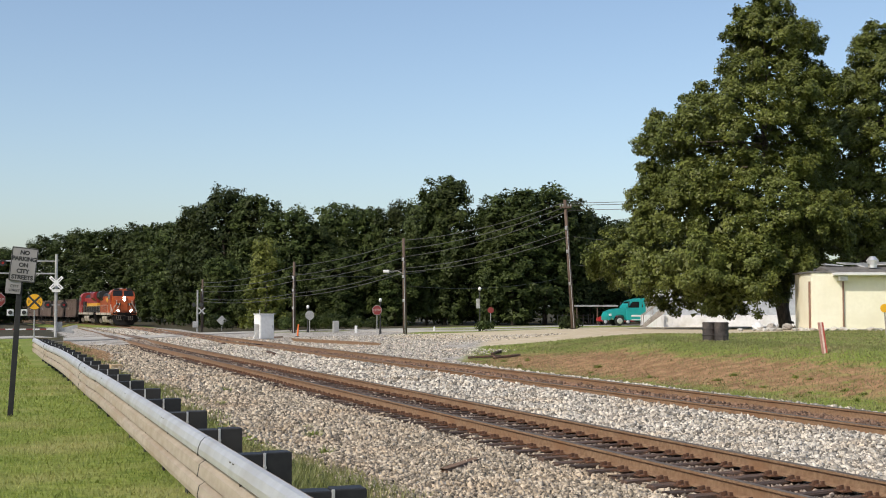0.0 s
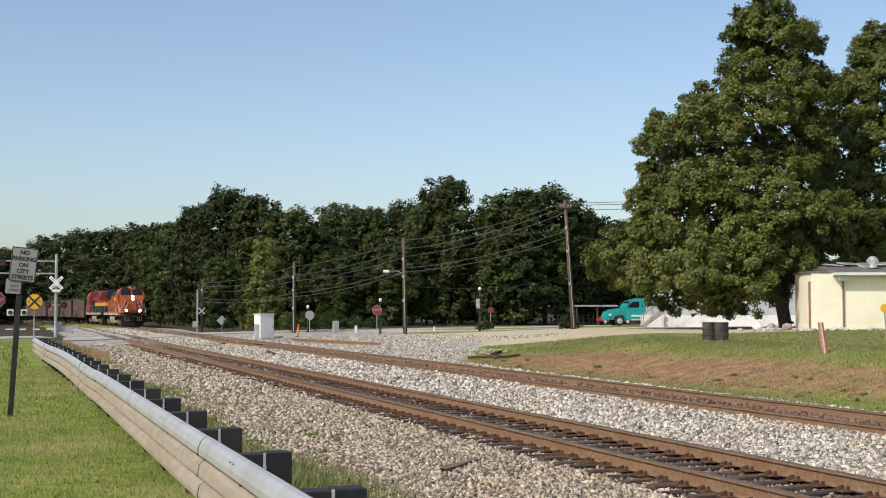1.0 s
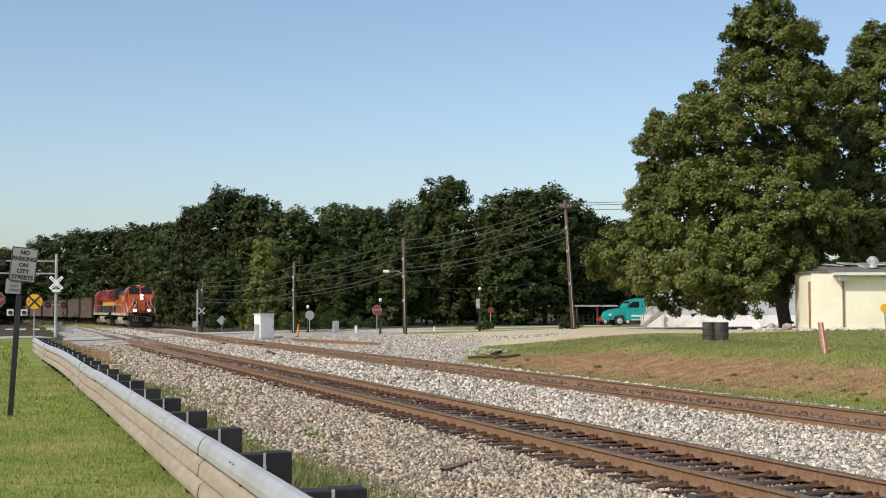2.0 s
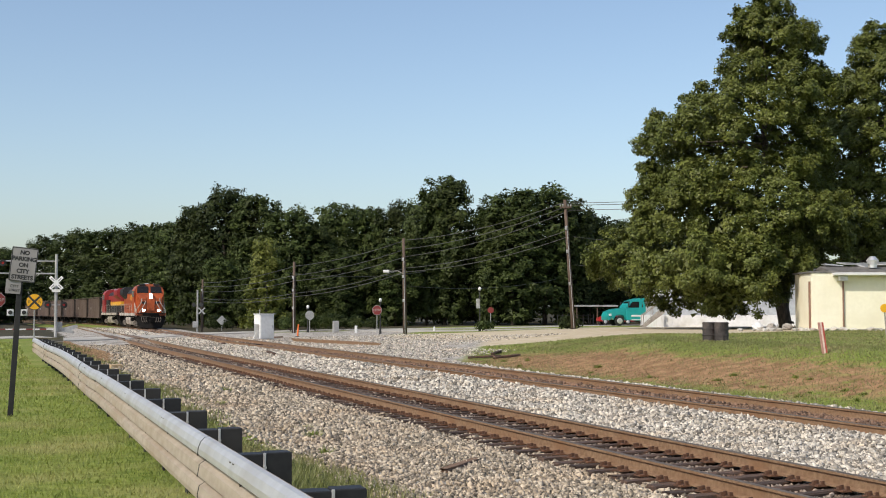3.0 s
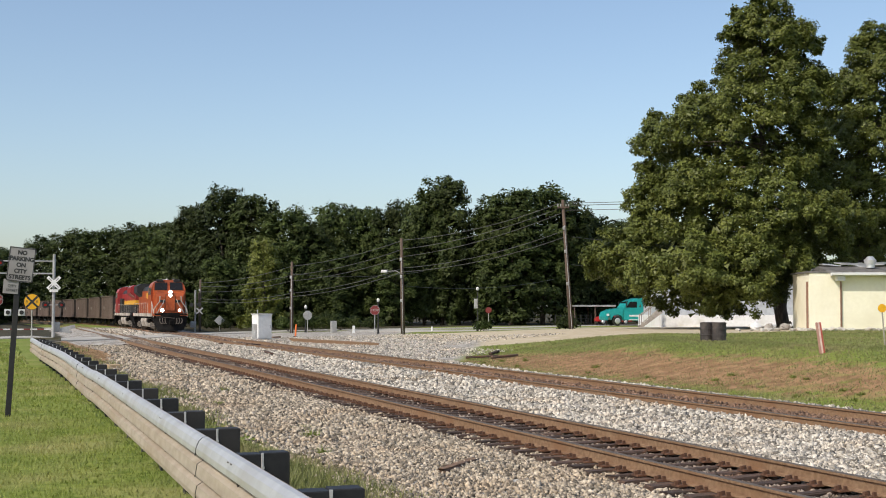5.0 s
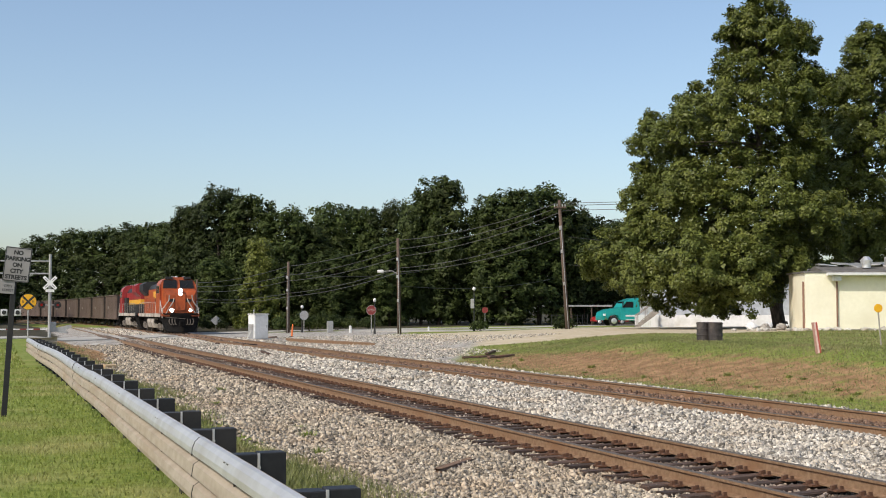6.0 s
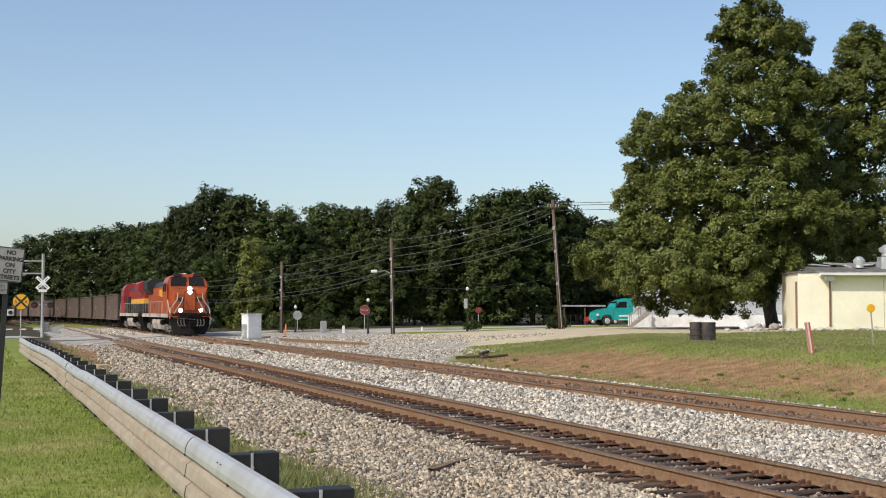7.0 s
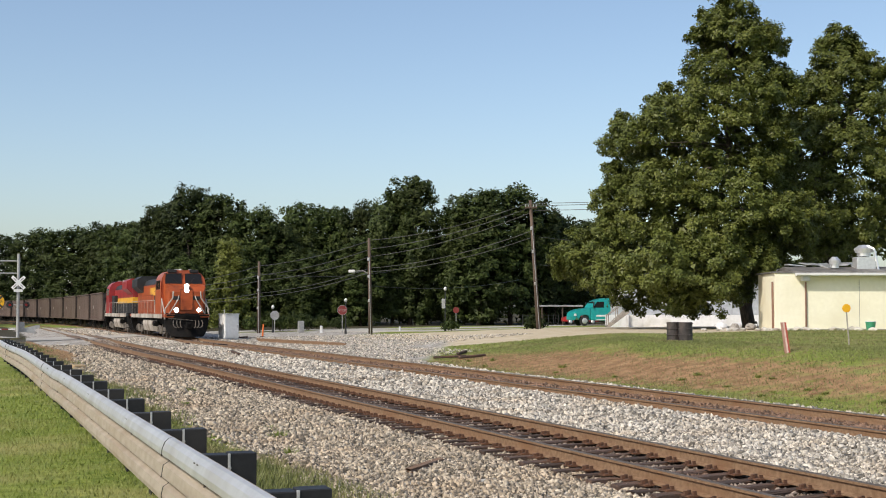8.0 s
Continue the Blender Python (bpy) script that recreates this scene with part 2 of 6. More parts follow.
def zones(x, y):
    """Shares of gravel, bare soil, pale dirt, and wood floor darkened for the trees' shade."""
    u = x + drift(y)
    gravel = step(3.6, 4.4, u - 1.3 * bare_end(y)) * (1 - step(17.3, 18.1, u)) * (1 - step(150, 170, y))
    inside = 1 - step(0.75, 1.0, np.abs(u - FAR_TRACK))
    gravel = gravel * (1 - inside * (1 - step(84, 92, y)))
    lot = step(0, 6, y - 47 - (u - 17.9) * 2.2) * step(16, 18, u) * (1 - step(114, 120, y)) * (1 - step(24, 29, u - 0.5 * np.maximum(y - 92, 0))) * 0.8
    bank = np.exp(-((u - 20.2 + 0.02 * (y - 35)) / 2.3) ** 2) * (1 - step(46, 58, y)) * (0.62 + 0.3 * step(24, 38, y))
    edge = np.exp(-((u - 3.9) / 0.8) ** 2) * 0.42 + np.exp(-((u - 3.9) / 1.9) ** 2 - ((y - 68) / 15) ** 2) * 1.1
    soil = np.maximum(np.maximum(bank, edge), inside * 1.3)
    dirt = step(-1, 2, np.minimum(y - 50.5 - 0.6 * (x - 30), y - 50.5 - 1.5 * (30 - x))) * (1 - step(90, 100, y)) * (1 - step(60, 64, x)) * 0.9
    litter_shade = np.maximum(step(119, 125, y) * step(16.5, 18.0, u) * (1 - step(38, 44, u)) + step(130, 136, y) * step(38, 44, u), step(205, 215, y))
    # painted shade of the wood beyond the road and beside the far tracks
    litter_shade = np.maximum(litter_shade, step(0, 5, y - 93.5 - 0.82 * (x - 2)) * (1 - step(3.5, 5.5, u)))
    litter_shade = np.maximum(litter_shade, step(150, 162, y) * (1 - step(3.5, 5.5, u) * (1 - step(16.5, 18.5, u))))
    return np.maximum(gravel, lot), soil, dirt, litter_shade


def build_ground():
    def line(*spans):
        out = []
        for a, z, n in spans:
            out.append(np.linspace(a, z, n, endpoint=False))
        return np.concatenate(out)
    xs = line((-2500, -200, 12), (-200, -30, 17), (-30, 0, 40), (0, 30, 100), (30, 90, 60), (90, 300, 21), (300, 2600, 12))
    ys = line((-600, -20, 12), (-20, 4, 20), (4, 70, 165), (70, 180, 70), (180, 500, 32), (500, 4000, 15))
    gx, gy = np.meshgrid(xs, ys)
    gz = land(gx, gy)
    verts = np.stack([gx, gy, gz], -1).reshape(-1, 3)
    w, h = len(xs), len(ys)
    i = (np.arange(h - 1)[:, None] * w + np.arange(w - 1)[None, :]).ravel()
    ob = new("ground", raw_mesh("ground", verts, np.stack([i, i + 1, i + w + 1, i + w], -1), ground_material()))
    for name, values in zip(("gravel", "soil", "dirt", "litter_shade"), zones(verts[:, 0], verts[:, 1])):
        ob.data.attributes.new(name, "FLOAT", "POINT").data.foreach_set("value", values.astype(np.float32))
    ob.data.polygons.foreach_set("use_smooth", [True] * len(ob.data.polygons))
    return tagged(ob, "mown grass, gravel and bare reddish soil beside the tracks", "ground", kind="structure")


build_ground()


# ---- tracks ----
def path(s, x0):
    """Place and heading of a track at s."""
    off = float(drift(s))
    slope = max(s - BEND, 0) / RADIUS - (SPLAY if s > 70 else 0)
    return Vector((x0 - off, s, 0)), math.atan(slope)


def sweep(bm, profile, stations, slots=None):
    """Pushes a closed (across, up) profile through (point, heading) stations."""
    rings = []
    for p, a in stations:
        c, s = math.cos(a), math.sin(a)
        rings.append([bm.verts.new((p.x + q[0] * c, p.y + q[0] * s, p.z + q[1])) for q in profile])
    n = len(profile)
    for r1, r2 in zip(rings, rings[1:]):
        for k in range(n):
            f = bm.faces.new((r1[k], r1[(k + 1) % n], r2[(k + 1) % n], r2[k]))
            if slots:
                f.material_index = slots[k]
    bm.faces.new(rings[0])
    bm.faces.new(list(reversed(rings[-1])))
    bmesh.ops.recalc_face_normals(bm, faces=bm.faces)


RAIL_PROFILE = [(-0.075, -0.175), (0.075, -0.175), (0.075, -0.163), (0.012, -0.145), (0.010, -0.05), (0.036, -0.036), (0.037, -0.008), (0.026, 0.0),
                (-0.026, 0.0), (-0.037, -0.008), (-0.036, -0.036), (-0.010, -0.05), (-0.012, -0.145), (-0.075, -0.163)]
RAIL_SLOTS = [0, 0, 0, 0, 0, 0, 1, 1, 1, 0, 0, 0, 0, 0]


def tie_mesh(name, seed):
    rnd = random.Random(seed)
    bm = bmesh.new()
    box(bm, (-1.28, -0.095, -0.36), (1.28, 0.095, -0.19), 0.014)
    for v in bm.verts:
        v.co += Vector((rnd.uniform(-.03, .03), rnd.uniform(-.008, .008), rnd.uniform(-.006, .006)))
    return mesh_of(name, bm, TIE_WOOD)


def plate_mesh():
    """A tie plate with its four spikes."""
    bm = bmesh.new()
    box(bm, (-0.19, -0.085, -0.19), (0.19, 0.085, -0.168))
    for sx in (-0.105, 0.105):
        for sy in (-0.06, 0.055):
            box(bm, (sx - 0.02, sy - 0.013, -0.17), (sx + 0.02, sy + 0.013, -0.125))
        box(bm, (sx * 1.7 - 0.02, -0.02, -0.17), (sx * 1.7 + 0.02, 0.02, -0.125))
    return mesh_of("tie_plate", bm, PLATE_RUST)


TIES = [tie_mesh("tie", k) for k in range(5)]
PLATE = plate_mesh()


def build_track(name, x0, start, label, cant=0.0, skew=0.0):
    top = thing(name, Matrix(), label, "railway track", "railway tracks", "structure")
    stations = [path(s, x0) for s in [start - 10, *range(-4, 130, 12), *range(130, 330, 8)] if s >= start - 10]
    for sx, lift in ((-0.755, 0.0), (0.755, cant)):
        bm = bmesh.new()
        sweep(bm, [(q[0] + sx, q[1] + lift) for q in RAIL_PROFILE], stations, RAIL_SLOTS)
        part("rail", bm, (RAIL_RUST, RAIL_HEAD), top, "rusty steel rail with a worn dark head")
    rnd = random.Random(x0)
    s, count = start, 0
    while count < 230:
        p, a = path(s, x0)
        ob = new("tie", TIES[count % 5])
        ob.parent = top
        ob.matrix_basis = Matrix.Translation(p + Vector((rnd.uniform(-.05, .05), 0, rnd.uniform(-.012, .004)))) @ pose(0, 0, 0, 0, 0, math.degrees(a) + skew + rnd.uniform(-2.0, 2.0))
        if count < 95:
            for sx in (-0.755, 0.755):
                pl = new("tie_plate", PLATE)
                pl.parent = top
                pl.matrix_basis = Matrix.Translation(p + Vector((sx, 0, 0)))
        s, count = s + 0.505 + rnd.uniform(-.03, .03), count + 1
    return top


build_track("near_track", NEAR_TRACK, 9.0, "rusty rails on dark timber ties in pale ballast", skew=13.0)
build_track("far_track", FAR_TRACK, 16.0, "rusty rails on ballast-covered ties, carrying the train", 0.04)


# ---- ballast stones ----
def stones(name, spans, label, size, material, inner=False):
    """Angular stones, strewn over (x from, x to, y from, y to, per square metre) spans."""
    rnd = np.random.default_rng(7)
    xy, sc = [], []
    for x0, x1, y0, y1, per, grow in spans:
        n = int((x1 - x0) * (y1 - y0) * per)
        p = np.stack([rnd.uniform(x0, x1, n), rnd.uniform(y0, y1, n)], -1)
        p = p[p[:, 0] < 0.83 * p[:, 1] + 0.6]
        xy.append(p)
        sc.append(np.full(len(p), grow))
    xy, sc = np.concatenate(xy), np.concatenate(sc)
    u = xy[:, 0]
    keep = np.ones(len(u), bool)
    for c in (NEAR_TRACK, FAR_TRACK):
        keep &= np.abs(np.abs(u - c) - 0.755) > 0.085
    if not inner:
        keep &= (np.abs(u - FAR_TRACK) > 0.95) & (np.abs(u - NEAR_TRACK) > 0.70)
    xy, sc = xy[keep], sc[keep]
    edge = (xy[:, 0] - 3.6 - 1.5 * bare_end(xy[:, 1])) / 1.2
    keep = rnd.uniform(0, 1, len(xy)) < np.clip(edge + 0.15, 0, 1)
    xy, sc = xy[keep], sc[keep]
    n = len(xy)
    cube = np.array([(x, y, z) for x in (-1, 1) for y in (-1, 1) for z in (-1, 1)], float)
    quad = np.array([(0, 1, 3, 2), (4, 6, 7, 5), (0, 4, 5, 1), (2, 3, 7, 6), (0, 2, 6, 4), (1, 5, 7, 3)])
    v = cube[None] * rnd.uniform(0.45, 1.15, (n, 8, 1)) + rnd.uniform(-.25, .25, (n, 8, 3))
    half = size * sc * rnd.uniform(0.55, 1.25, n)
    v = v * half[:, None, None] * rnd.uniform(0.45, 1.45, (n, 1, 3))
    q = rnd.normal(size=(n, 4))
    q /= np.linalg.norm(q, axis=1)[:, None]
    w, x, y, z = q.T
    rot = np.stack([1 - 2 * (y * y + z * z), 2 * (x * y - z * w), 2 * (x * z + y * w), 2 * (x * y + z * w), 1 - 2 * (x * x + z * z), 2 * (y * z - x * w),
                    2 * (x * z - y * w), 2 * (y * z + x * w), 1 - 2 * (x * x + y * y)], -1).reshape(n, 3, 3)
    v = np.einsum("nij,nkj->nki", rot, v)
    base = land(xy[:, 0], xy[:, 1]) + half * 0.35 + rnd.uniform(-.01, .015, n)
    v += np.concatenate([xy, base[:, None]], 1)[:, None, :]
    f = (quad[None] + np.arange(n)[:, None, None] * 8).reshape(-1, 4)
    ob = new(name, raw_mesh(name, v.reshape(-1, 3), f, material))
    return tagged(ob, label, "gravel", kind="stuff")


stones("shoulder_ballast", [(3.6, 9.9, 9.5, 20, 500, 0.84), (3.6, 9.9, 20, 32, 215, 1.08), (3.6, 9.9, 32, 52, 70, 1.45), (4.0, 9.9, 52, 80, 32, 1.6), (8, 9.9, 101, 150, 8, 2.0)],
       "tan crushed-stone ballast on the track shoulder", 0.0245, BALLAST_TAN)
stones("stained_ballast", [(FAR_TRACK - 0.72, FAR_TRACK + 0.72, 15, 24, 220, 0.9), (FAR_TRACK - 0.72, FAR_TRACK + 0.72, 24, 84, 65, 1.3), (FAR_TRACK - 0.72, FAR_TRACK + 0.72, 84, 150, 20, 2.0)],
       "rust-stained stones between the rails", 0.028, BALLAST_RUST, True)
stones("crib_ballast", [(NEAR_TRACK - 0.72, NEAR_TRACK + 0.72, 9.5, 20, 460, 0.85), (NEAR_TRACK - 0.72, NEAR_TRACK + 0.72, 20, 40, 170, 1.1), (NEAR_TRACK - 0.72, NEAR_TRACK + 0.72, 40, 90, 60, 1.5)],
       "soiled brown-grey stones between the ties", 0.0245, BALLAST_CRIB, True)
stones("middle_ballast", [(9.9, 17.7, 11, 20, 390, 0.97), (9.9, 17.8, 20, 32, 195, 1.15), (9.9, 17.8, 32, 52, 70, 1.6), (9.9, 17.8, 52, 94, 32, 1.6), (9.9, 12.9, 104, 150, 10, 2.0)],
       "pale grey crushed-stone ballast between the tracks", 0.0265, BALLAST)
stones("lot_gravel", [(17.9, 22, 54, 95, 22, 1.1), (22, 30, 66, 95, 12, 1.2)], "loose pale gravel on the open lot", 0.029, BALLAST)


# ---- guard rail ----
GUARD_TOP = 0.90


def guard_line(y):
    return 1.52 - 0.00032 * max(y - 16, 0) ** 2


def build_guard():
    g = thing("guard_rail", Matrix(), "weathered galvanised three-ridge steel guard rail on black posts", "guard rail")
    ridge = [(0.0, 0.0), (-0.03, -0.006), (-0.060, -0.035), (-0.080, -0.085), (-0.083, -0.128), (-0.020, -0.160), (-0.018, -0.172), (-0.070, -0.205), (-0.083, -0.290),
             (-0.020, -0.322), (-0.018, -0.334), (-0.070, -0.367), (-0.083, -0.430), (-0.078, -0.470), (-0.045, -0.500), (0.0, -0.508)]
    prof = ridge + [(a + 0.006, z) for a, z in reversed(ridge)]
    # top ridge in pale galvanised steel, the two lower ridges in tan
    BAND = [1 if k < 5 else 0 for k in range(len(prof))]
    y, k = 2.35, 0
    while y < 47:
        bm = bmesh.new()
        ends = [y + 7.64 * i / 8 for i in range(9)]
        lap = 0.004 * (k % 2)
        st = [(Vector((guard_line(q) - lap, q, GUARD_TOP - 0.02 * math.sin(q * 0.35) * (q > 22))), 0.0) for q in ends]
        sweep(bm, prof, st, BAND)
        beam = part("beam", bm, (GALV_TAN, GALV), g)
        bm = bmesh.new()
        sweep(bm, [(a - 0.004, z) for a, z in ridge] + [(a + 0.004, z) for a, z in reversed(ridge)], [(Vector((guard_line(q), q, GUARD_TOP)), 0.0) for q in (y - 0.012, y + 0.004)])
        part("lap_edge", bm, BLACK_POST, beam, "dark overlap edge between two beams")
        bm = bmesh.new()
        for q in [y + 0.36 + 1.905 * i for i in range(4)]:
            for a, dz, tall in ((-0.026, -0.168, 0.03), (-0.026, -0.330, 0.03)):
                box(bm, (guard_line(q) + a - 0.012, q - 0.012, GUARD_TOP + dz - tall), (guard_line(q) + a + 0.004, q + 0.012, GUARD_TOP + dz + tall * 0.6))
        for q in (y + 2.34, y + 2.46, y + 6.15, y + 6.27):
            box(bm, (guard_line(q) - 0.069, q - 0.022, GUARD_TOP - 0.050), (guard_line(q) - 0.055, q + 0.022, GUARD_TOP - 0.042))
        tagged(part("bolt_slots", bm, SLOT, beam, "dark bolt slots and splice bolts"), kind="stuff")
        y, k = y + 7.62, k + 1
    # the far end flares away from the road
    bm = bmesh.new()
    x0 = guard_line(y)
    st = [(Vector((x0 + 1.1 * (1 - math.cos(a)), y + 1.1 * math.sin(a), GUARD_TOP)), -a) for a in [0, .3, .6, .9, 1.2, 1.5]]
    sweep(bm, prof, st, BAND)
    part("end_section", bm, (GALV_TAN, GALV), g, "curved end section of the beam")
    y = 5.0
    while y < 47:
        x = guard_line(y)
        bm = bmesh.new()
        box(bm, (x + 0.008, y - 0.075, GUARD_TOP - 0.47), (x + 0.185, y + 0.075, GUARD_TOP - 0.012), 0.006)
        part("block", bm, BLACK_POST, g, "black spacer block")
        bm = bmesh.new()
        box(bm, (x + 0.19, y - 0.075, -0.5), (x + 0.375, y + 0.075, GUARD_TOP - 0.005), 0.006)
        part("post", bm, BLACK_POST, g, "black square post")
        bm = bmesh.new()
        box(bm, (x + 0.178, y - 0.082, GUARD_TOP - 0.16), (x + 0.196, y - 0.070, GUARD_TOP - 0.005), 0.002)
        rod(bm, (x + 0.187, y - 0.1, GUARD_TOP - 0.1), (x + 0.187, y - 0.078, GUARD_TOP - 0.1), 0.012, n=6)
        part("bracket", bm, GALV, g, "galvanised bracket with a bolt")
        y += 1.905
    return g


build_guard()


# ---- trees ----
def limb(bm, a, b2, r1, r2, rnd, bends=3):
    a, b2 = Vector(a), Vector(b2)
    pts = [a.lerp(b2, i / bends) + Vector((rnd.uniform(-1, 1), rnd.uniform(-1, 1), rnd.uniform(-.5, .5))) * (b2 - a).length * 0.06 * (0 < i < bends) for i in range(bends + 1)]
    for i in range(bends):
        over = (pts[i + 1] - pts[i]).normalized() * r1 * 0.35
        rod(bm, pts[i] - over, pts[i + 1] + over, r1 + (r2 - r1) * i / bends, r1 + (r2 - r1) * (i + 1) / bends, 7, False)
    return pts[-1]


def leaf_mesh(name, clumps, per, size, seed, material):
    """Leaf sprays round clump centres (x, y, z, radius): small folded leaves, thickest at each clump's skin."""
    rnd = np.random.default_rng(seed)
    vs = []
    for cx, cy, cz, r in clumps:
        n = int(per * r * r)
        d = rnd.normal(size=(n, 3))
        d /= np.linalg.norm(d, axis=1)[:, None]
        d[:, 2] = np.where(d[:, 2] < -0.5, -d[:, 2], d[:, 2])
        rad = r * rnd.uniform(0.15, 1.0, n) ** 0.35
        lump = 1 + 0.22 * np.sin(d[:, 0] * 5 + cx) * np.sin(d[:, 1] * 5 + cy) + 0.15 * np.sin(d[:, 2] * 7 + cz)
        c = np.array((cx, cy, cz)) + d * (rad * lump)[:, None] * np.array((1, 1, 0.95))
        # each spray lies roughly across the outward way, hanging a little
        t1 = np.cross(d, rnd.normal(size=(n, 3)))
        t1 /= np.linalg.norm(t1, axis=1)[:, None] + 1e-9
        nrm = d * 0.7 + np.array((0, 0, 0.35)) + rnd.normal(size=(n, 3)) * 0.7
        nrm /= np.linalg.norm(nrm, axis=1)[:, None]
        t1 = t1 - nrm * np.sum(t1 * nrm, 1)[:, None]
        t1 /= np.linalg.norm(t1, axis=1)[:, None] + 1e-9
        t2 = np.cross(nrm, t1)
        s = size * rnd.uniform(0.55, 1.35, n)[:, None]
        bend = nrm * s * 0.25
        vs.append(np.stack([c - t1 * s, c + t2 * s * 0.55 - bend * 0.3, c + t1 * s - bend, c - t2 * s * 0.55 - bend * 0.3], 1))
    v = np.concatenate(vs)
    f = np.arange(len(v) * 4).reshape(-1, 4)
    return raw_mesh(name, v.reshape(-1, 3), f, material)


def unit(v):
    return v / (np.linalg.norm(v, axis=-1, keepdims=True) + 1e-9)


def tuft_mesh(name, tufts, leaves, size, seed, material):
    """Pointed leaves in tufts (x, y, z, radius, outward x, y, z): each tuft is full on its outer side and trails off along its twig."""
    rnd = np.random.default_rng(seed)
    tufts = np.asarray(tufts, float)
    per = np.maximum((leaves * (tufts[:, 3] / tufts[:, 3].mean()) ** 2).astype(int), 8)
    q = np.repeat(tufts, per, axis=0)
    n = len(q)
    c, r, out = q[:, :3], q[:, 3:4], q[:, 4:7]
    d = unit(unit(rnd.normal(size=(n, 3))) + out * 0.45)
    pos = c + d * r * rnd.uniform(0.08, 1.0, (n, 1)) ** 0.5 * np.array((1, 1, 0.8)) + out * r * 0.5 * rnd.uniform(0, 1, (n, 1)) ** 3
    nrm = unit(d * 0.45 + out * 0.45 + np.array((0, 0, 0.45)) + rnd.normal(size=(n, 3)) * 0.42)
    t1 = unit(np.cross(nrm, unit(rnd.normal(size=(n, 3)))))
    t2 = np.cross(nrm, t1)
    s = size * rnd.uniform(0.55, 1.35, (n, 1))
    v = np.stack([pos + t1 * s - nrm * s * 0.3, pos - t1 * s * 0.7 + t2 * s * 0.52, pos - t1 * s * 0.7 - t2 * s * 0.52], 1)
    return raw_mesh(name, v.reshape(-1, 3), np.arange(n * 3).reshape(-1, 3), material)


def lobe_tufts(rnd, c, r, out, count, small, turn_in=-0.2):
    """Tufts over the outer side of one leafy lobe."""
    made, tries = [], 0
    while len(made) < count and tries < count * 5:
        tries += 1
        d = Vector((rnd.gauss(0, 1), rnd.gauss(0, 1), rnd.gauss(0, 1))).normalized()
        if d.dot(out) < turn_in:
            continue
        p = Vector(c) + d * r * rnd.uniform(0.72, 1.08)
        o = (d + out * 0.4).normalized()
        made.append((*p, small * rnd.uniform(0.65, 1.35), *o))
    return made


def build_tree(name, m, height, spread, seed, label, group="", squareness=2.4, lobes=38, trunk=0.25):
    """A trunk with limbs and a rounded, lobed crown of leaf tufts that reaches from the ground's shrubs to the given height."""
    rnd = random.Random(seed)
    t = thing(name, m, label, "tree", group)
    bm = bmesh.new()
    fork = limb(bm, (0, 0, -0.3), (rnd.uniform(-.4, .4), rnd.uniform(-.4, .4), height * 0.4), trunk, trunk * 0.7, rnd)
    lead = limb(bm, fork, (rnd.uniform(-.6, .6), rnd.uniform(-.6, .6), height * 0.85), trunk * 0.65, trunk * 0.15, rnd, 4)
    tufts, inner = [], []
    for k in range(lobes):
        h = 0.06 + 0.90 * (k + rnd.random()) / lobes
        cr = spread * rnd.uniform(0.22, 0.40)
        u = max(0.0, (h - 0.5) / 0.5)
        wide = spread * (1 - u ** squareness) ** (1 / squareness) * (0.86 + 0.14 * math.sin(9 * h + seed)) * (0.72 + 0.28 * min(1.0, h / 0.4))
        a = k * 2.4 + rnd.uniform(-.6, .6)
        q = max(wide - cr, 0.0) * math.sqrt(rnd.uniform(0.45, 1.0))
        c = (math.cos(a) * q, math.sin(a) * q, min(h * height, height - cr * 0.95))
        out = Vector((math.cos(a) * (0.4 + q), math.sin(a) * (0.4 + q), 0.9 + 2.5 * u)).normalized()
        tufts += lobe_tufts(rnd, c, cr, out, 11, 0.62)
        inner.append((c[0] * 0.6, c[1] * 0.6, c[2] * 0.97, cr * 1.1, *out))
        if k % 2 == 0:
            base = fork.lerp(lead, max(0.0, min(0.9, h - 0.35)))
            limb(bm, base if h > 0.35 else (0, 0, height * 0.28), c, trunk * 0.3, 0.03, rnd)
    part("trunk", bm, BARK, t, "grey-brown bark", smooth=True)
    for nm, mesh in (("crown", tuft_mesh("crown", tufts, 38, 0.20, seed, WOOD_LEAF)), ("inner_leaves", tuft_mesh("inner_leaves", inner, 45, 0.42, seed + 50, WOOD_LEAF))):
        ob = new(nm, mesh)
        ob.parent = t
        ob["label"] = "dense dark green leaves in lobes"
    return t


def ground_at(x, y):
    return float(land(x, y))


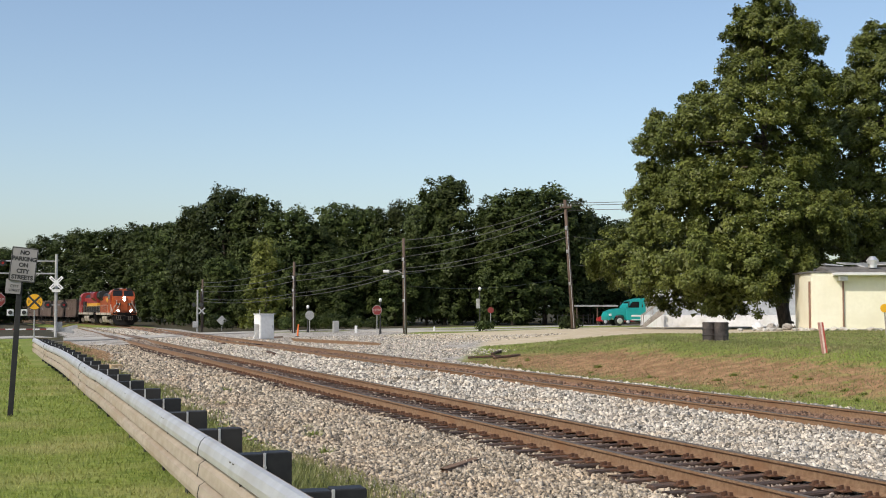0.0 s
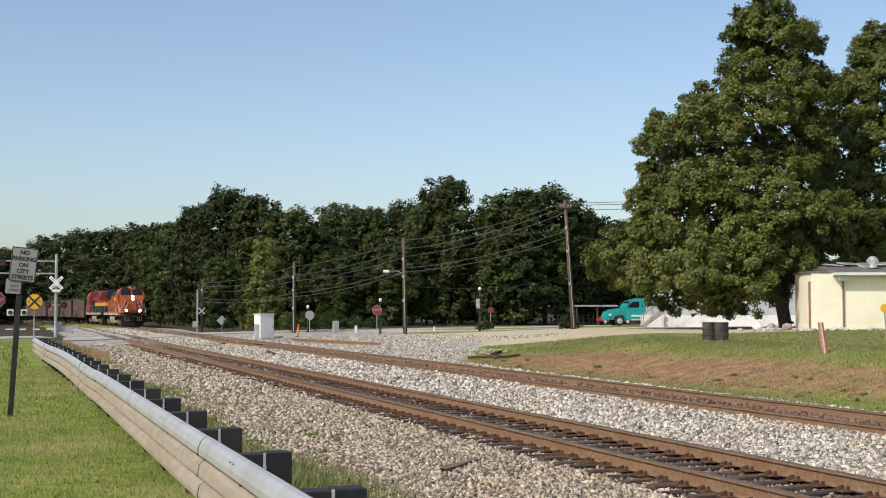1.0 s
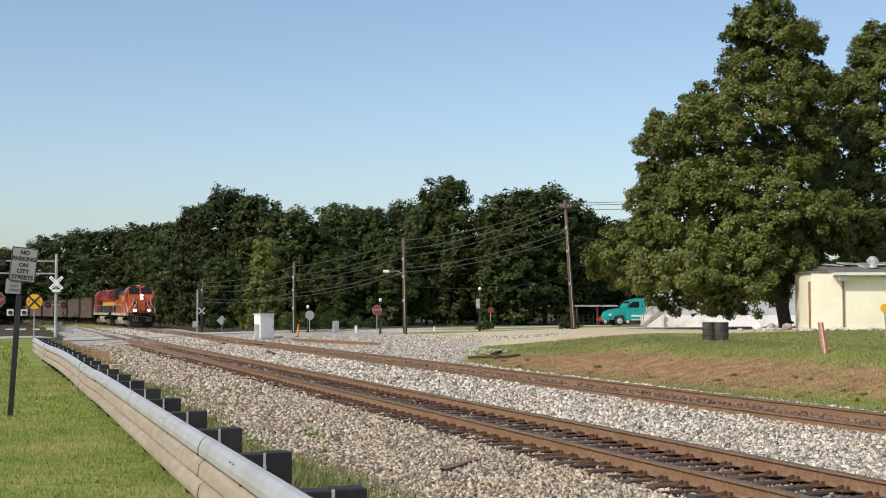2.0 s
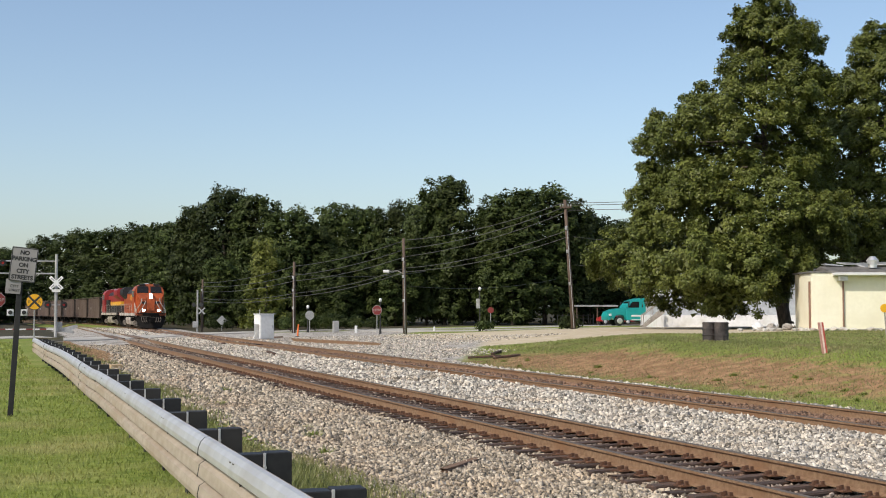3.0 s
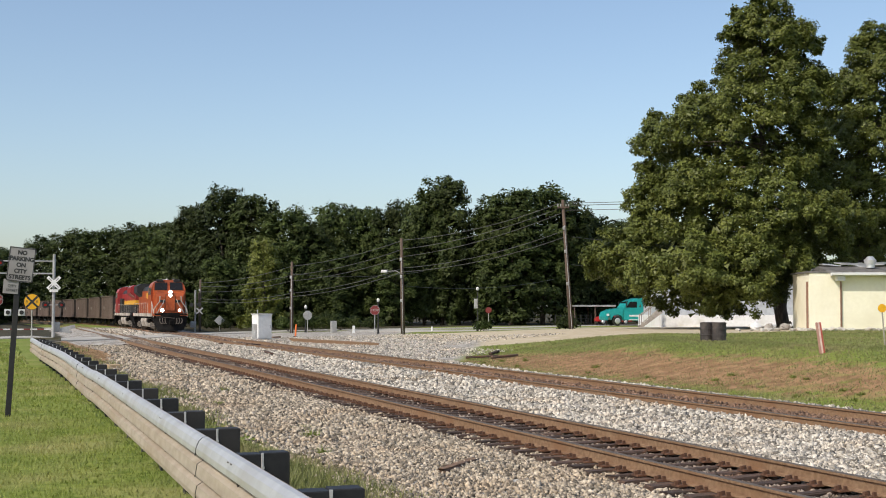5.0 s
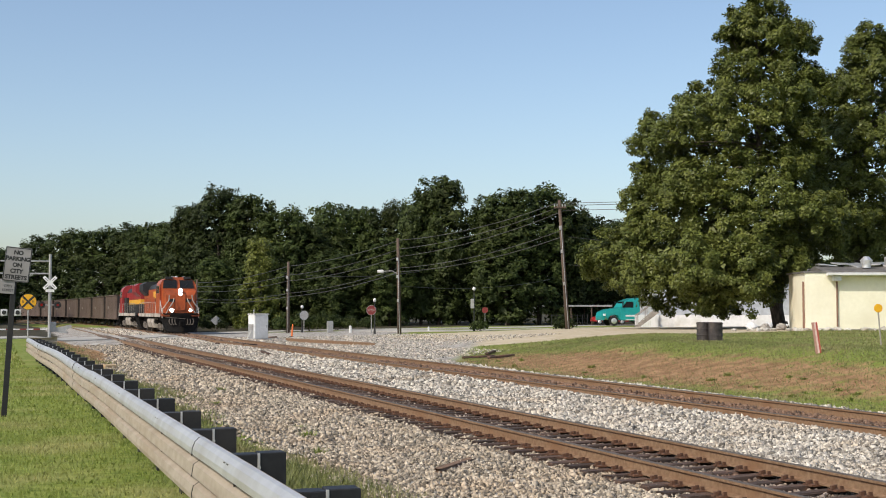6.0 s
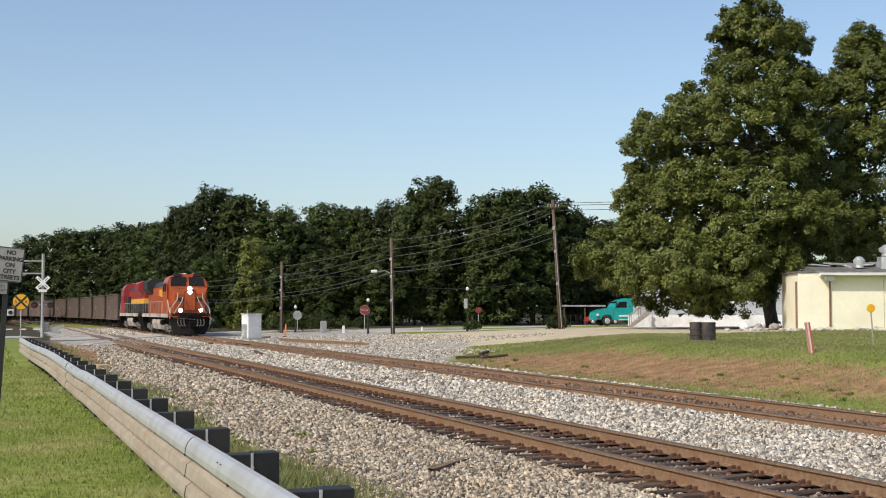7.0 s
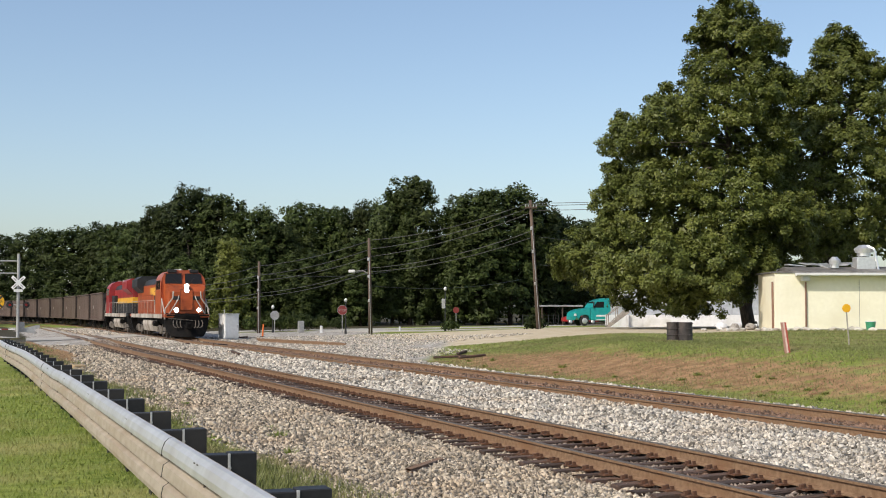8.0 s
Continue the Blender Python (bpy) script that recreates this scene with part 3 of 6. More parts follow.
def build_shade_tree(x, y, profile, seed, count, label, trunk, depth=0.8, leaves=140):
    """An uneven crown between (height, reach to one side, reach to the other) rows, over a leaning trunk: lobes of leaf tufts with hollows between."""
    rnd = random.Random(seed)
    t = thing("shade_tree", pose(x, y, ground_at(x, y) - 0.1, 0, 0, -HEAD), label, "tree", "shade trees")
    hs = [p[0] for p in profile]
    bm = bmesh.new()
    mid = limb(bm, (0, 0, -0.2), (-0.3, 0.2, hs[0] * 0.22), trunk, trunk * 0.8, rnd)
    fork = limb(bm, mid, (-1.2, 0.3, hs[0] * 0.45), trunk * 0.78, trunk * 0.55, rnd)
    lead = limb(bm, fork, ((profile[1][1] + profile[1][2]) / 2, 0, hs[0] * 0.86), trunk * 0.5, 0.06, rnd, 4)
    rod(bm, (0, 0, -0.3), (0, 0, 0.5), trunk * 1.5, trunk * 0.98, 9, False)
    tufts, inner, lobes = [], [], []

    def reach(h):
        return [float(np.interp(h, hs[::-1], [p[i] for p in profile[::-1]])) for i in (1, 2)]

    def underside(px):
        return min([h for h, l, r in profile if l <= px <= r] or [profile[0][0] * 0.5])
    for k in range(count * 14):
        h = rnd.uniform(hs[-1], hs[0])
        l, r = reach(h)
        top = h > hs[0] * 0.84
        cr = min(rnd.uniform(1.0, 2.0) * (0.6 if top else 1), max((r - l) * 0.42, 0.4))
        c, half = (l + r) / 2, max((r - l) / 2 - cr, 0.05)
        a = rnd.uniform(0, 2 * math.pi)
        q = math.sqrt(rnd.uniform(0.62, 1.0))
        px = c + math.cos(a) * q * half
        p = Vector((px, math.sin(a) * q * half * depth, max(h - cr * 0.6, underside(px) + cr * 0.75)))
        if any((p - o).length < (cr + ro) * 0.70 for o, ro in lobes):
            continue
        lobes.append((p, cr))
        out = Vector((math.cos(a) * q, math.sin(a) * q, 0.6 + (0.8 if top else 0))).normalized()
        tufts += lobe_tufts(rnd, p, cr, out, int(7 + 9.5 * cr * cr), 0.42, 0.0)
        inner.append((c + (p.x - c) * 0.68, p.y * 0.68, p.z - 0.1, cr, *out))
        if len(lobes) % 2 == 0:
            root = mid.lerp(fork, rnd.random()) if h < hs[0] * 0.45 else fork.lerp(lead, min(1, max(0, (h / hs[0] - 0.45) * 1.5)))
            limb(bm, root, p, trunk * 0.17, 0.02, rnd)
        if len(lobes) == count:
            break
    # a few sprigs that stand out of the outline
    for k in range(count // 4):
        p, cr = lobes[k * 3 % len(lobes)]
        d = Vector((p.x - (reach(p.z)[0] + reach(p.z)[1]) / 2, p.y, 0.0)).normalized() * 0.8 + Vector((rnd.uniform(-.4, .4), rnd.uniform(-.4, .4), rnd.uniform(0.2, 1.0)))
        tip = p + d.normalized() * cr * 1.25
        tufts.append((*tip, 0.30, *d.normalized()))
    part("trunk", bm, BARK, t, "dark furrowed bark", smooth=True)
    for nm, mesh in (("crown", tuft_mesh("crown", tufts, leaves, 0.105, seed, LEAF)), ("inner_leaves", tuft_mesh("inner_leaves", inner, 150, 0.22, seed + 50, LEAF))):
        ob = new(nm, mesh)
        ob.parent = t
        ob["label"] = "clumped sunlit green leaves with dark gaps"
    return t


build_shade_tree(43.2, 65.0, [(19.9, -2.5, -1.2), (19.2, -2.9, 0.4), (18.0, -3.8, 1.4), (17.0, -3.7, 2.5), (15.8, -3.9, 3.0), (14.2, -5.2, 3.3), (13.6, -8.7, 3.4), (10.9, -9.2, 3.2),
                              (9.2, -8.3, 3.4), (8.2, -9.3, 4.2), (6.8, -9.6, 5.2), (5.6, -11.2, 5.0), (4.0, -11.8, 3.4), (2.9, -11.5, 0.8), (2.3, -8.6, -0.5), (1.6, -7.4, -1.2), (0.9, -6.0, -2.4)],
                 4, 122, "large spreading green shade tree on the grass bank", 0.4)
build_shade_tree(51.8, 68.5, [(19.2, 0.1, 1.3), (17.8, -1.4, 2.8), (16.0, -1.9, 4.4), (14.6, -3.2, 5.2), (12.0, -5.0, 6.2), (7.6, -5.4, 6.7), (4.4, -3.8, 5.6)],
                 9, 70, "green shade tree standing behind the cream building", 0.4)

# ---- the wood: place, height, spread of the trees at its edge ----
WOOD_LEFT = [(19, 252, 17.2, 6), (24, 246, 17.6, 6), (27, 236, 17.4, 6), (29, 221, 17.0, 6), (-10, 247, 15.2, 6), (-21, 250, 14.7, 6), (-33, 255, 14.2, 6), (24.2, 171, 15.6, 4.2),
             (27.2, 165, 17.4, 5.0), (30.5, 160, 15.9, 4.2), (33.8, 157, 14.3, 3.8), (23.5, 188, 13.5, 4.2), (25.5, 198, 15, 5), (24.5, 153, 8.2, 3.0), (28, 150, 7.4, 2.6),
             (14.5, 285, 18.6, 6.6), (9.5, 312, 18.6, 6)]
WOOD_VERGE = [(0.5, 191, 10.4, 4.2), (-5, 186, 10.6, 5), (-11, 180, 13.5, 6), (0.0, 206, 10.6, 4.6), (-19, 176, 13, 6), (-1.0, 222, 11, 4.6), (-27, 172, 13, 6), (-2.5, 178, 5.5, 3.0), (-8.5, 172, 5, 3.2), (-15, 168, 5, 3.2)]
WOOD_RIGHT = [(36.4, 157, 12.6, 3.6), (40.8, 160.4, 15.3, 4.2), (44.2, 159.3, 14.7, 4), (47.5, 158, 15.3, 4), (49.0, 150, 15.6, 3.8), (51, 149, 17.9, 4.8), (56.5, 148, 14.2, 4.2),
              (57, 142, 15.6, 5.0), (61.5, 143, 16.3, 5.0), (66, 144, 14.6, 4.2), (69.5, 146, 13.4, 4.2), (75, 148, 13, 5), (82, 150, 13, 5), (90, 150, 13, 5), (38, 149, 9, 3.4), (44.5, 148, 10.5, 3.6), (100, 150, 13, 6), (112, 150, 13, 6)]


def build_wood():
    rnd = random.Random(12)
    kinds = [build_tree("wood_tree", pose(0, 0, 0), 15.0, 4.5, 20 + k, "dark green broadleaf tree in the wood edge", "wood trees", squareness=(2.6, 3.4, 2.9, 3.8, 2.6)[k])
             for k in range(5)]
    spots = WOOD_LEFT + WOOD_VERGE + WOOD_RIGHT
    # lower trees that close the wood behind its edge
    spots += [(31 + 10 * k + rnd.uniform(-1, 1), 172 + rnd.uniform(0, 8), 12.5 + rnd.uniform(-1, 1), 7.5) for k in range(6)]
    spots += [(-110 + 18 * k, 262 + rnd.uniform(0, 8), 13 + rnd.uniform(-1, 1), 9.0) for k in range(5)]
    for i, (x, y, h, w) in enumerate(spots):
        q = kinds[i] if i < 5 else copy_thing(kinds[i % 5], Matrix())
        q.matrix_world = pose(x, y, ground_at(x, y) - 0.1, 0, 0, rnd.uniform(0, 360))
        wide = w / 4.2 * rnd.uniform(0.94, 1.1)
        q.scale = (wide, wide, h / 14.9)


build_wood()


def bush(x, y, r, h, seed, label):
    rnd = random.Random(seed)
    t = thing("bush", pose(x, y, ground_at(x, y)), label, "bush", "bushes")
    cl = [(rnd.uniform(-.7, .7) * r, rnd.uniform(-.5, .5) * r, h * rnd.uniform(.3, .7), r * rnd.uniform(.35, .55)) for _ in range(9)]
    ob = new("leaves", leaf_mesh("leaves", cl, 900, 0.09, seed, WOOD_LEAF))
    ob.parent = t
    bm = bmesh.new()
    for c in cl[:5]:
        rod(bm, (0, 0, -0.05), c[:3], 0.02, 0.008, 5)
    part("stems", bm, BARK, t)


for i, (x, y, r, h) in enumerate([(39.4, 86.5, 1.0, 0.75), (38.2, 101.0, 0.9, 0.8), (27.8, 118, 1.7, 1.6), (31, 120, 1.5, 1.2), (25.8, 119, 1.2, 1.3), (34.5, 122, 1.3, 0.9), (20.5, 128, 1.4, 1.3)]):
    bush(x, y, r, h, 60 + i, "low rounded green bush at the verge")

# ivy-covered stand beside the road
IVY = surface("ivy_leaf", (0.088, 0.106, 0.016), (0.160, 0.176, 0.036), rough=0.5, fine=1.2, bump=0, island=0.3, thin=0.15, shine=0.3)


def build_ivy():
    rnd = random.Random(5)
    t = thing("ivy_covered_tree", pose(26.7, 137, ground_at(26.7, 137)), "yellow-green ivy over a bare tree trunk", "tree")
    tufts = []
    for k in range(46):
        z = 0.4 + 9.0 * k / 46
        w = 2.5 - 1.7 * min(1, z / 6.0) + 0.45 * math.sin(z * 2.1)
        a = k * 2.4 + rnd.uniform(-.5, .5)
        out = Vector((math.cos(a), math.sin(a), 0.3)).normalized()
        tufts += lobe_tufts(rnd, (math.cos(a) * w * 0.7, math.sin(a) * w * 0.7, z), 0.75, out, 6, 0.5, 0.0)
    ob = new("leaves", tuft_mesh("leaves", tufts, 42, 0.17, 31, IVY))
    ob.parent = t
    bm = bmesh.new()
    rod(bm, (0, 0, -0.3), (0.2, 0, 9.5), 0.25, 0.1, 8)
    part("trunk", bm, BARK, t)


build_ivy()


# ---- roads ----
def ribbon(name, pts, width, lift, material, label, category, thick=0.10, kind="structure"):
    """A slab that follows the land along a line of places."""
    fine = []
    for (xa, ya), (xb, yb) in zip(pts, pts[1:]):
        n = max(2, int(math.hypot(xb - xa, yb - ya) / 2))
        fine += [(xa + (xb - xa) * i / n, ya + (yb - ya) * i / n) for i in range(n)]
    fine.append(pts[-1])
    for _ in range(6):
        fine = [fine[0]] + [((a[0] + b2[0] * 2 + c[0]) / 4, (a[1] + b2[1] * 2 + c[1]) / 4) for a, b2, c in zip(fine, fine[1:], fine[2:])] + [fine[-1]]
    bm = bmesh.new()
    rows = []
    for i, (x, y) in enumerate(fine):
        a, z = fine[max(i - 1, 0)], fine[min(i + 1, len(fine) - 1)]
        d = Vector((z[0] - a[0], z[1] - a[1], 0)).normalized()
        nrm = Vector((-d.y, d.x, 0))
        row = []
        for w in (-0.5, -0.25, 0, 0.25, 0.5):
            p = Vector((x, y, 0)) + nrm * w * width
            row.append(bm.verts.new((p.x, p.y, ground_at(p.x, p.y) + lift)))
        rows.append(row)
    for r1, r2 in zip(rows, rows[1:]):
        for k in range(4):
            bm.faces.new((r1[k], r1[k + 1], r2[k + 1], r2[k]))
    up = bmesh.ops.extrude_face_region(bm, geom=list(bm.faces))
    for v in [q for q in up["geom"] if isinstance(q, bmesh.types.BMVert)]:
        v.co.z -= thick
    bmesh.ops.recalc_face_normals(bm, faces=bm.faces)
    return tagged(new(name, mesh_of(name, bm, material)), label, category, kind=kind)


ribbon("road", [(-160, 20), (-60, 54), (-12, 77), (2, 88.5), (8.5, 98), (14.2, 110), (19.5, 120), (30, 123), (45, 123), (80, 126), (160, 131)], 5.6, 0.045, ROAD, "worn pale asphalt road over the level crossing", "road")
ribbon("yard_road", [(33, 118), (38, 108), (45, 101.5), (60, 103), (90, 108)], 6.5, 0.04, ROAD, "pale concrete yard entrance", "road")
ribbon("parking_lot", [(44, 74), (58, 82), (74, 96)], 17, 0.03, surface("pale_concrete", (0.44, 0.41, 0.36), (0.52, 0.49, 0.44), (0.38, 0.34, 0.28), rough=0.9, fine=4, coarse=0.3, bump=0.05),
       "pale dusty concrete yard", "pavement")

PLANK = surface("crossing_timber", (0.10, 0.065, 0.045), (0.19, 0.135, 0.10), (0.07, 0.045, 0.035), rough=0.9, fine=6, coarse=1.0, bump=0.2)


def crossing_planks(x0, y0, y1):
    """Timber planks laid along both sides of each rail through the road."""
    t = thing("crossing_deck", Matrix(), "brown timber planks along the rails in the road", "level crossing", "crossing decks", "structure")
    for sx in (-1.02, -0.52, 0.52, 1.02):
        bm = bmesh.new()
        sweep(bm, [(sx - 0.12, -0.16), (sx + 0.12, -0.16), (sx + 0.12, -0.018), (sx - 0.12, -0.018)], [path(q, x0) for q in np.linspace(y0, y1, 6)])
        part("plank", bm, PLANK, t)


crossing_planks(NEAR_TRACK, 92.5, 103.5)
crossing_planks(FAR_TRACK, 104.5, 116.0)

RED = surface("signal_red", (0.42, 0.02, 0.02), (0.50, 0.03, 0.03), rough=0.4, fine=6, bump=0.0)
# darker copy of the red, with the shade on signs and gate arm in it
RED_DULL = surface("shaded_sign_red", (0.15, 0.018, 0.018), (0.19, 0.025, 0.022), rough=0.5, fine=6, bump=0.0)
YELLOW = surface("sign_yellow", (0.72, 0.36, 0.01), (0.78, 0.42, 0.02), rough=0.4, fine=6, bump=0.0)
STEEL = surface("grey_steel", (0.36, 0.36, 0.36), (0.46, 0.46, 0.45), (0.30, 0.28, 0.26), rough=0.5, metal=0.5, fine=8, bump=0.05)
# sign sheeting greyed in colour for plates that stand in shade
SIGN_GREY = surface("shaded_sign_sheeting", (0.27, 0.255, 0.25), (0.31, 0.295, 0.29), (0.23, 0.21, 0.20), rough=0.5, fine=6, bump=0.0)
SIGN_WHITE = surface("sign_sheeting", (0.62, 0.62, 0.62), (0.68, 0.68, 0.68), (0.55, 0.54, 0.52), rough=0.4, fine=6, bump=0.0)
INK = surface("dark_sign_ink", (0.02, 0.02, 0.02), (0.03, 0.03, 0.03), rough=0.5, fine=6, bump=0.0)
RED_LENS = surface("lit_red_lens", (0.5, 0.02, 0.02), (0.55, 0.02, 0.02), rough=0.2, fine=6, bump=0.0, emit=((1.0, 0.05, 0.03), 0.06))
CONE = surface("orange_marker", (0.75, 0.16, 0.03), (0.80, 0.20, 0.05), rough=0.5, fine=6, bump=0.0)


def words(parent, text, size, x, z, y, name="lettering", material=None, spacing=1.0, bold=0.0):
    """Flat raised letters in the built-in font, on a plate that faces -y."""
    cu = bpy.data.curves.new(name, "FONT")
    cu.body, cu.size, cu.align_x, cu.extrude, cu.space_character = text, size, "CENTER", 0.001, spacing
    cu.offset = bold
    tmp = bpy.data.objects.new(name, cu)
    me = bpy.data.meshes.new_from_object(tmp)
    bpy.data.objects.remove(tmp)
    me.materials.clear()
    me.materials.append(material or INK)
    ob = new(name, me)
    ob.parent = parent
    ob.matrix_basis = pose(x, y, z, 90)
    return ob


def facing(x, y, z=None, turn=0.0):
    """A pose on the ground whose -y side looks at the road user."""
    a = math.degrees(math.atan2(-x, y))
    return pose(x, y, ground_at(x, y) if z is None else z, 0, 0, a + turn)


def plate(bm, outline, y, thick=0.004):
    prism(bm, outline, y, y + thick, "y")


def ngon(n, r, turn=0.0, cx=0.0, cz=0.0):
    return [(cx + r * math.cos(turn + 2 * math.pi * k / n), cz + r * math.sin(turn + 2 * math.pi * k / n)) for k in range(n)]


def parking_sign():
    t = thing("parking_sign", facing(0.19, 22.65), "grey no-parking sign on a leaning black post in the lawn", "sign")
    bm = bmesh.new()
    box(bm, (-0.045, -0.03, -0.3), (0.045, 0.03, 2.55), 0.006)
    bmesh.ops.rotate(bm, verts=bm.verts, cent=(0, 0, 0), matrix=Matrix.Rotation(radians(3.2), 3, "Y"))
    part("post", bm, BLACK_POST, t, "black leaning square post")
    tilt = pose(0.175, -0.06, 2.50, 0, 6, 0) @ Matrix.Scale(0.93, 4)
    bm = bmesh.new()
    o = [(a * 0.225, c * 0.306) for a, c in ((-1, -.94), (-.94, -1), (.94, -1), (1, -.94), (1, .94), (.94, 1), (-.94, 1), (-1, .94))]
    plate(bm, o, -0.004, 0.008)
    face = part("plate", bm, SIGN_GREY, t, "pale grey sign plate")
    face.matrix_basis = tilt
    bm = bmesh.new()
    for lo, hi in (((-.221, -.301), (.221, -.287)), ((-.221, .287), (.221, .301)), ((-.221, -.287), (-.207, .287)), ((.207, -.287), (.221, .287))):
        box(bm, (lo[0], -0.007, lo[1]), (hi[0], -0.004, hi[1]))
    part("border", bm, INK, face, "dark border line")
    for k, w in enumerate(("NO", "PARKING", "ON", "CITY", "STREETS")):
        words(face, w, 0.102, 0, 0.178 - 0.110 * k, -0.006, spacing=0.96, bold=0.0045)
    bm = bmesh.new()
    plate(bm, [(-0.12, -0.11), (0.12, -0.11), (0.12, 0.13), (-0.12, 0.13)], 0.0, 0.006)
    low = part("lower_plate", bm, SIGN_GREY, t, "smaller pale sign plate below")
    low.matrix_basis = pose(0.015, -0.045, 2.13, 0, 4, 0)
    words(low, "CITY", 0.065, 0.02, -0.005, -0.004)
    words(low, "STREET", 0.055, 0.02, -0.07, -0.004)


parking_sign()


def crossing_signal():
    t = thing("crossing_signal", facing(3.45, 88.0), "silver level-crossing mast with crossbuck, cantilever lights and lowered gate", "crossing signal", "crossing signals")
    bm = bmesh.new()
    rod(bm, (0, 0, -0.3), (0, 0, 5.55), 0.105, 0.09, 12)
    box(bm, (-0.3, -0.3, -0.1), (0.3, 0.3, 0.12), 0.03)
    part("mast", bm, STEEL, t)
    bm = bmesh.new()
    for z in (5.08, 4.28):
        rod(bm, (0, 0.05, z), (-3.6, 0.05, z), 0.05, n=8)
    for k in (4,):
        rod(bm, (-0.4 - 0.8 * k, 0.05, 4.28), (-0.4 - 0.8 * k, 0.05, 5.08), 0.025, n=6)
    part("cantilever", bm, STEEL, t)
    for turn in (45, -45):
        bm = bmesh.new()
        box(bm, (-0.55, -0.01, -0.1), (0.55, 0.01, 0.1), 0.004)
        o = part("crossbuck_blade", bm, WHITE, t, "white crossbuck blade")
        o.matrix_basis = pose(0, -0.17 - 0.012 * (turn > 0), 3.68, 0, turn, 0)
        for a in (-0.42, 0.18):
            bm = bmesh.new()
            box(bm, (a, -0.013, -0.035), (a + 0.24, -0.0105, 0.035))
            part("lettering_bar", bm, STEEL, o)
    bm = bmesh.new()
    box(bm, (-0.27, -0.19, 3.08), (0.27, -0.17, 3.26), 0.004)
    part("track_plate", bm, WHITE, t)
    for sx, z in ((-0.5, 2.25), (0.5, 2.25), (-3.3, 4.95), (-2.5, 4.95)):
        bm = bmesh.new()
        bmesh.ops.create_circle(bm, cap_ends=True, segments=20, radius=0.22, matrix=pose(sx, -0.1, z, 90))
        r = bmesh.ops.extrude_face_region(bm, geom=list(bm.faces))
        for v in [q for q in r["geom"] if isinstance(q, bmesh.types.BMVert)]:
            v.co.y += 0.03
        rod(bm, (sx, 0.1, z), (sx, -0.1, z), 0.1, n=12)
        bmesh.ops.recalc_face_normals(bm, faces=bm.faces)
        target = part("light_target", bm, INK, t, "black round backing disc")
        bm = bmesh.new()
        rod(bm, (sx, -0.13, z), (sx, -0.104, z), 0.085, n=16)
        part("lens", bm, RED_LENS if sx in (-0.5, -3.3) else RED, target, "red signal lens")
        bm = bmesh.new()
        rod(bm, (sx, -0.36, z + 0.02), (sx, -0.13, z + 0.02), 0.14, 0.13, 14, False)
        bmesh.ops.delete(bm, geom=[v for v in bm.verts if v.co.z < z - 0.03], context="VERTS")
        part("hood", bm, INK, target)
    bm = bmesh.new()
    rod(bm, (-0.65, 0, 2.25), (0.65, 0, 2.25), 0.03, n=8)
    part("light_bar", bm, STEEL, t)
    bm = bmesh.new()
    box(bm, (-0.05, 0.12, 0.5), (0.42, 0.5, 1.15), 0.04)
    part("gate_motor", bm, STEEL, t, "grey gate mechanism box")
    bm = bmesh.new()
    prism(bm, [(0.2, 0.72), (1.35, 0.98), (1.4, 0.78), (0.95, 0.62), (1.2, 0.5), (1.15, 0.38), (0.2, 0.55)], 0.2, 0.28, "y")
    part("counterweight", bm, STEEL, t, "grey forked counterweight")
    for k in range(12):
        bm = bmesh.new()
        x = -0.15 - 0.42 * k
        box(bm, (x - 0.42, 0.2, 0.64), (x, 0.23, 0.72), 0.004)
        part("gate_arm_section", bm, RED_DULL if k % 2 else SIGN_WHITE, t, "red and white gate arm section")


crossing_signal()


def round_rail_sign():
    p = (1.82, 75.45)
    t = thing("railway_warning_sign", facing(*p), "round yellow railway warning sign with a black cross", "sign")
    bm = bmesh.new()
    rod(bm, (0, 0.03, -0.3), (0, 0.03, 2.35), 0.035, n=8)
    part("post", bm, STEEL, t)
    bm = bmesh.new()
    plate(bm, ngon(28, 0.45, 0, 0, 2.25), -0.01, 0.012)
    disc = part("disc", bm, INK, t, "black-edged disc")
    bm = bmesh.new()
    plate(bm, ngon(28, 0.425, 0, 0, 2.25), -0.015, 0.004)
    part("face", bm, YELLOW, disc, "yellow sign face")
    for turn in (45, -45):
        bm = bmesh.new()
        box(bm, (-0.42, -0.002, -0.055), (0.42, 0.002, 0.055))
        part("bar", bm, INK, disc, "black diagonal bar").matrix_basis = pose(0, -0.019 - 0.005 * (turn > 0), 2.25, 0, turn, 0)
    words(disc, "R", 0.22, -0.27, 2.17, -0.018)
    words(disc, "R", 0.22, 0.27, 2.17, -0.018)


round_rail_sign()


def stop_sign(x, y, h, turn, back=False, scale=1.0):
    t = thing("stop_sign", facing(x, y, None, turn), "grey back of an octagonal road sign on a post" if back else "red octagonal stop sign on a steel post", "sign", "stop signs")
    bm = bmesh.new()
    rod(bm, (0, 0.03, -0.3), (0, 0.03, h + 0.2), 0.035, n=8)
    part("post", bm, STEEL, t)
    bm = bmesh.new()
    plate(bm, ngon(8, 0.42 * scale, math.pi / 8, 0, h), -0.01, 0.012)
    disc = part("plate", bm, STEEL if back else SIGN_GREY, t)
    if not back:
        bm = bmesh.new()
        plate(bm, ngon(8, 0.39 * scale, math.pi / 8, 0, h), -0.015, 0.004)
        part("face", bm, RED_DULL, disc, "dark red sign face, shade in its colour")
        words(disc, "STOP", 0.27 * scale, 0, h - 0.09, -0.018, material=SIGN_GREY)
    return t


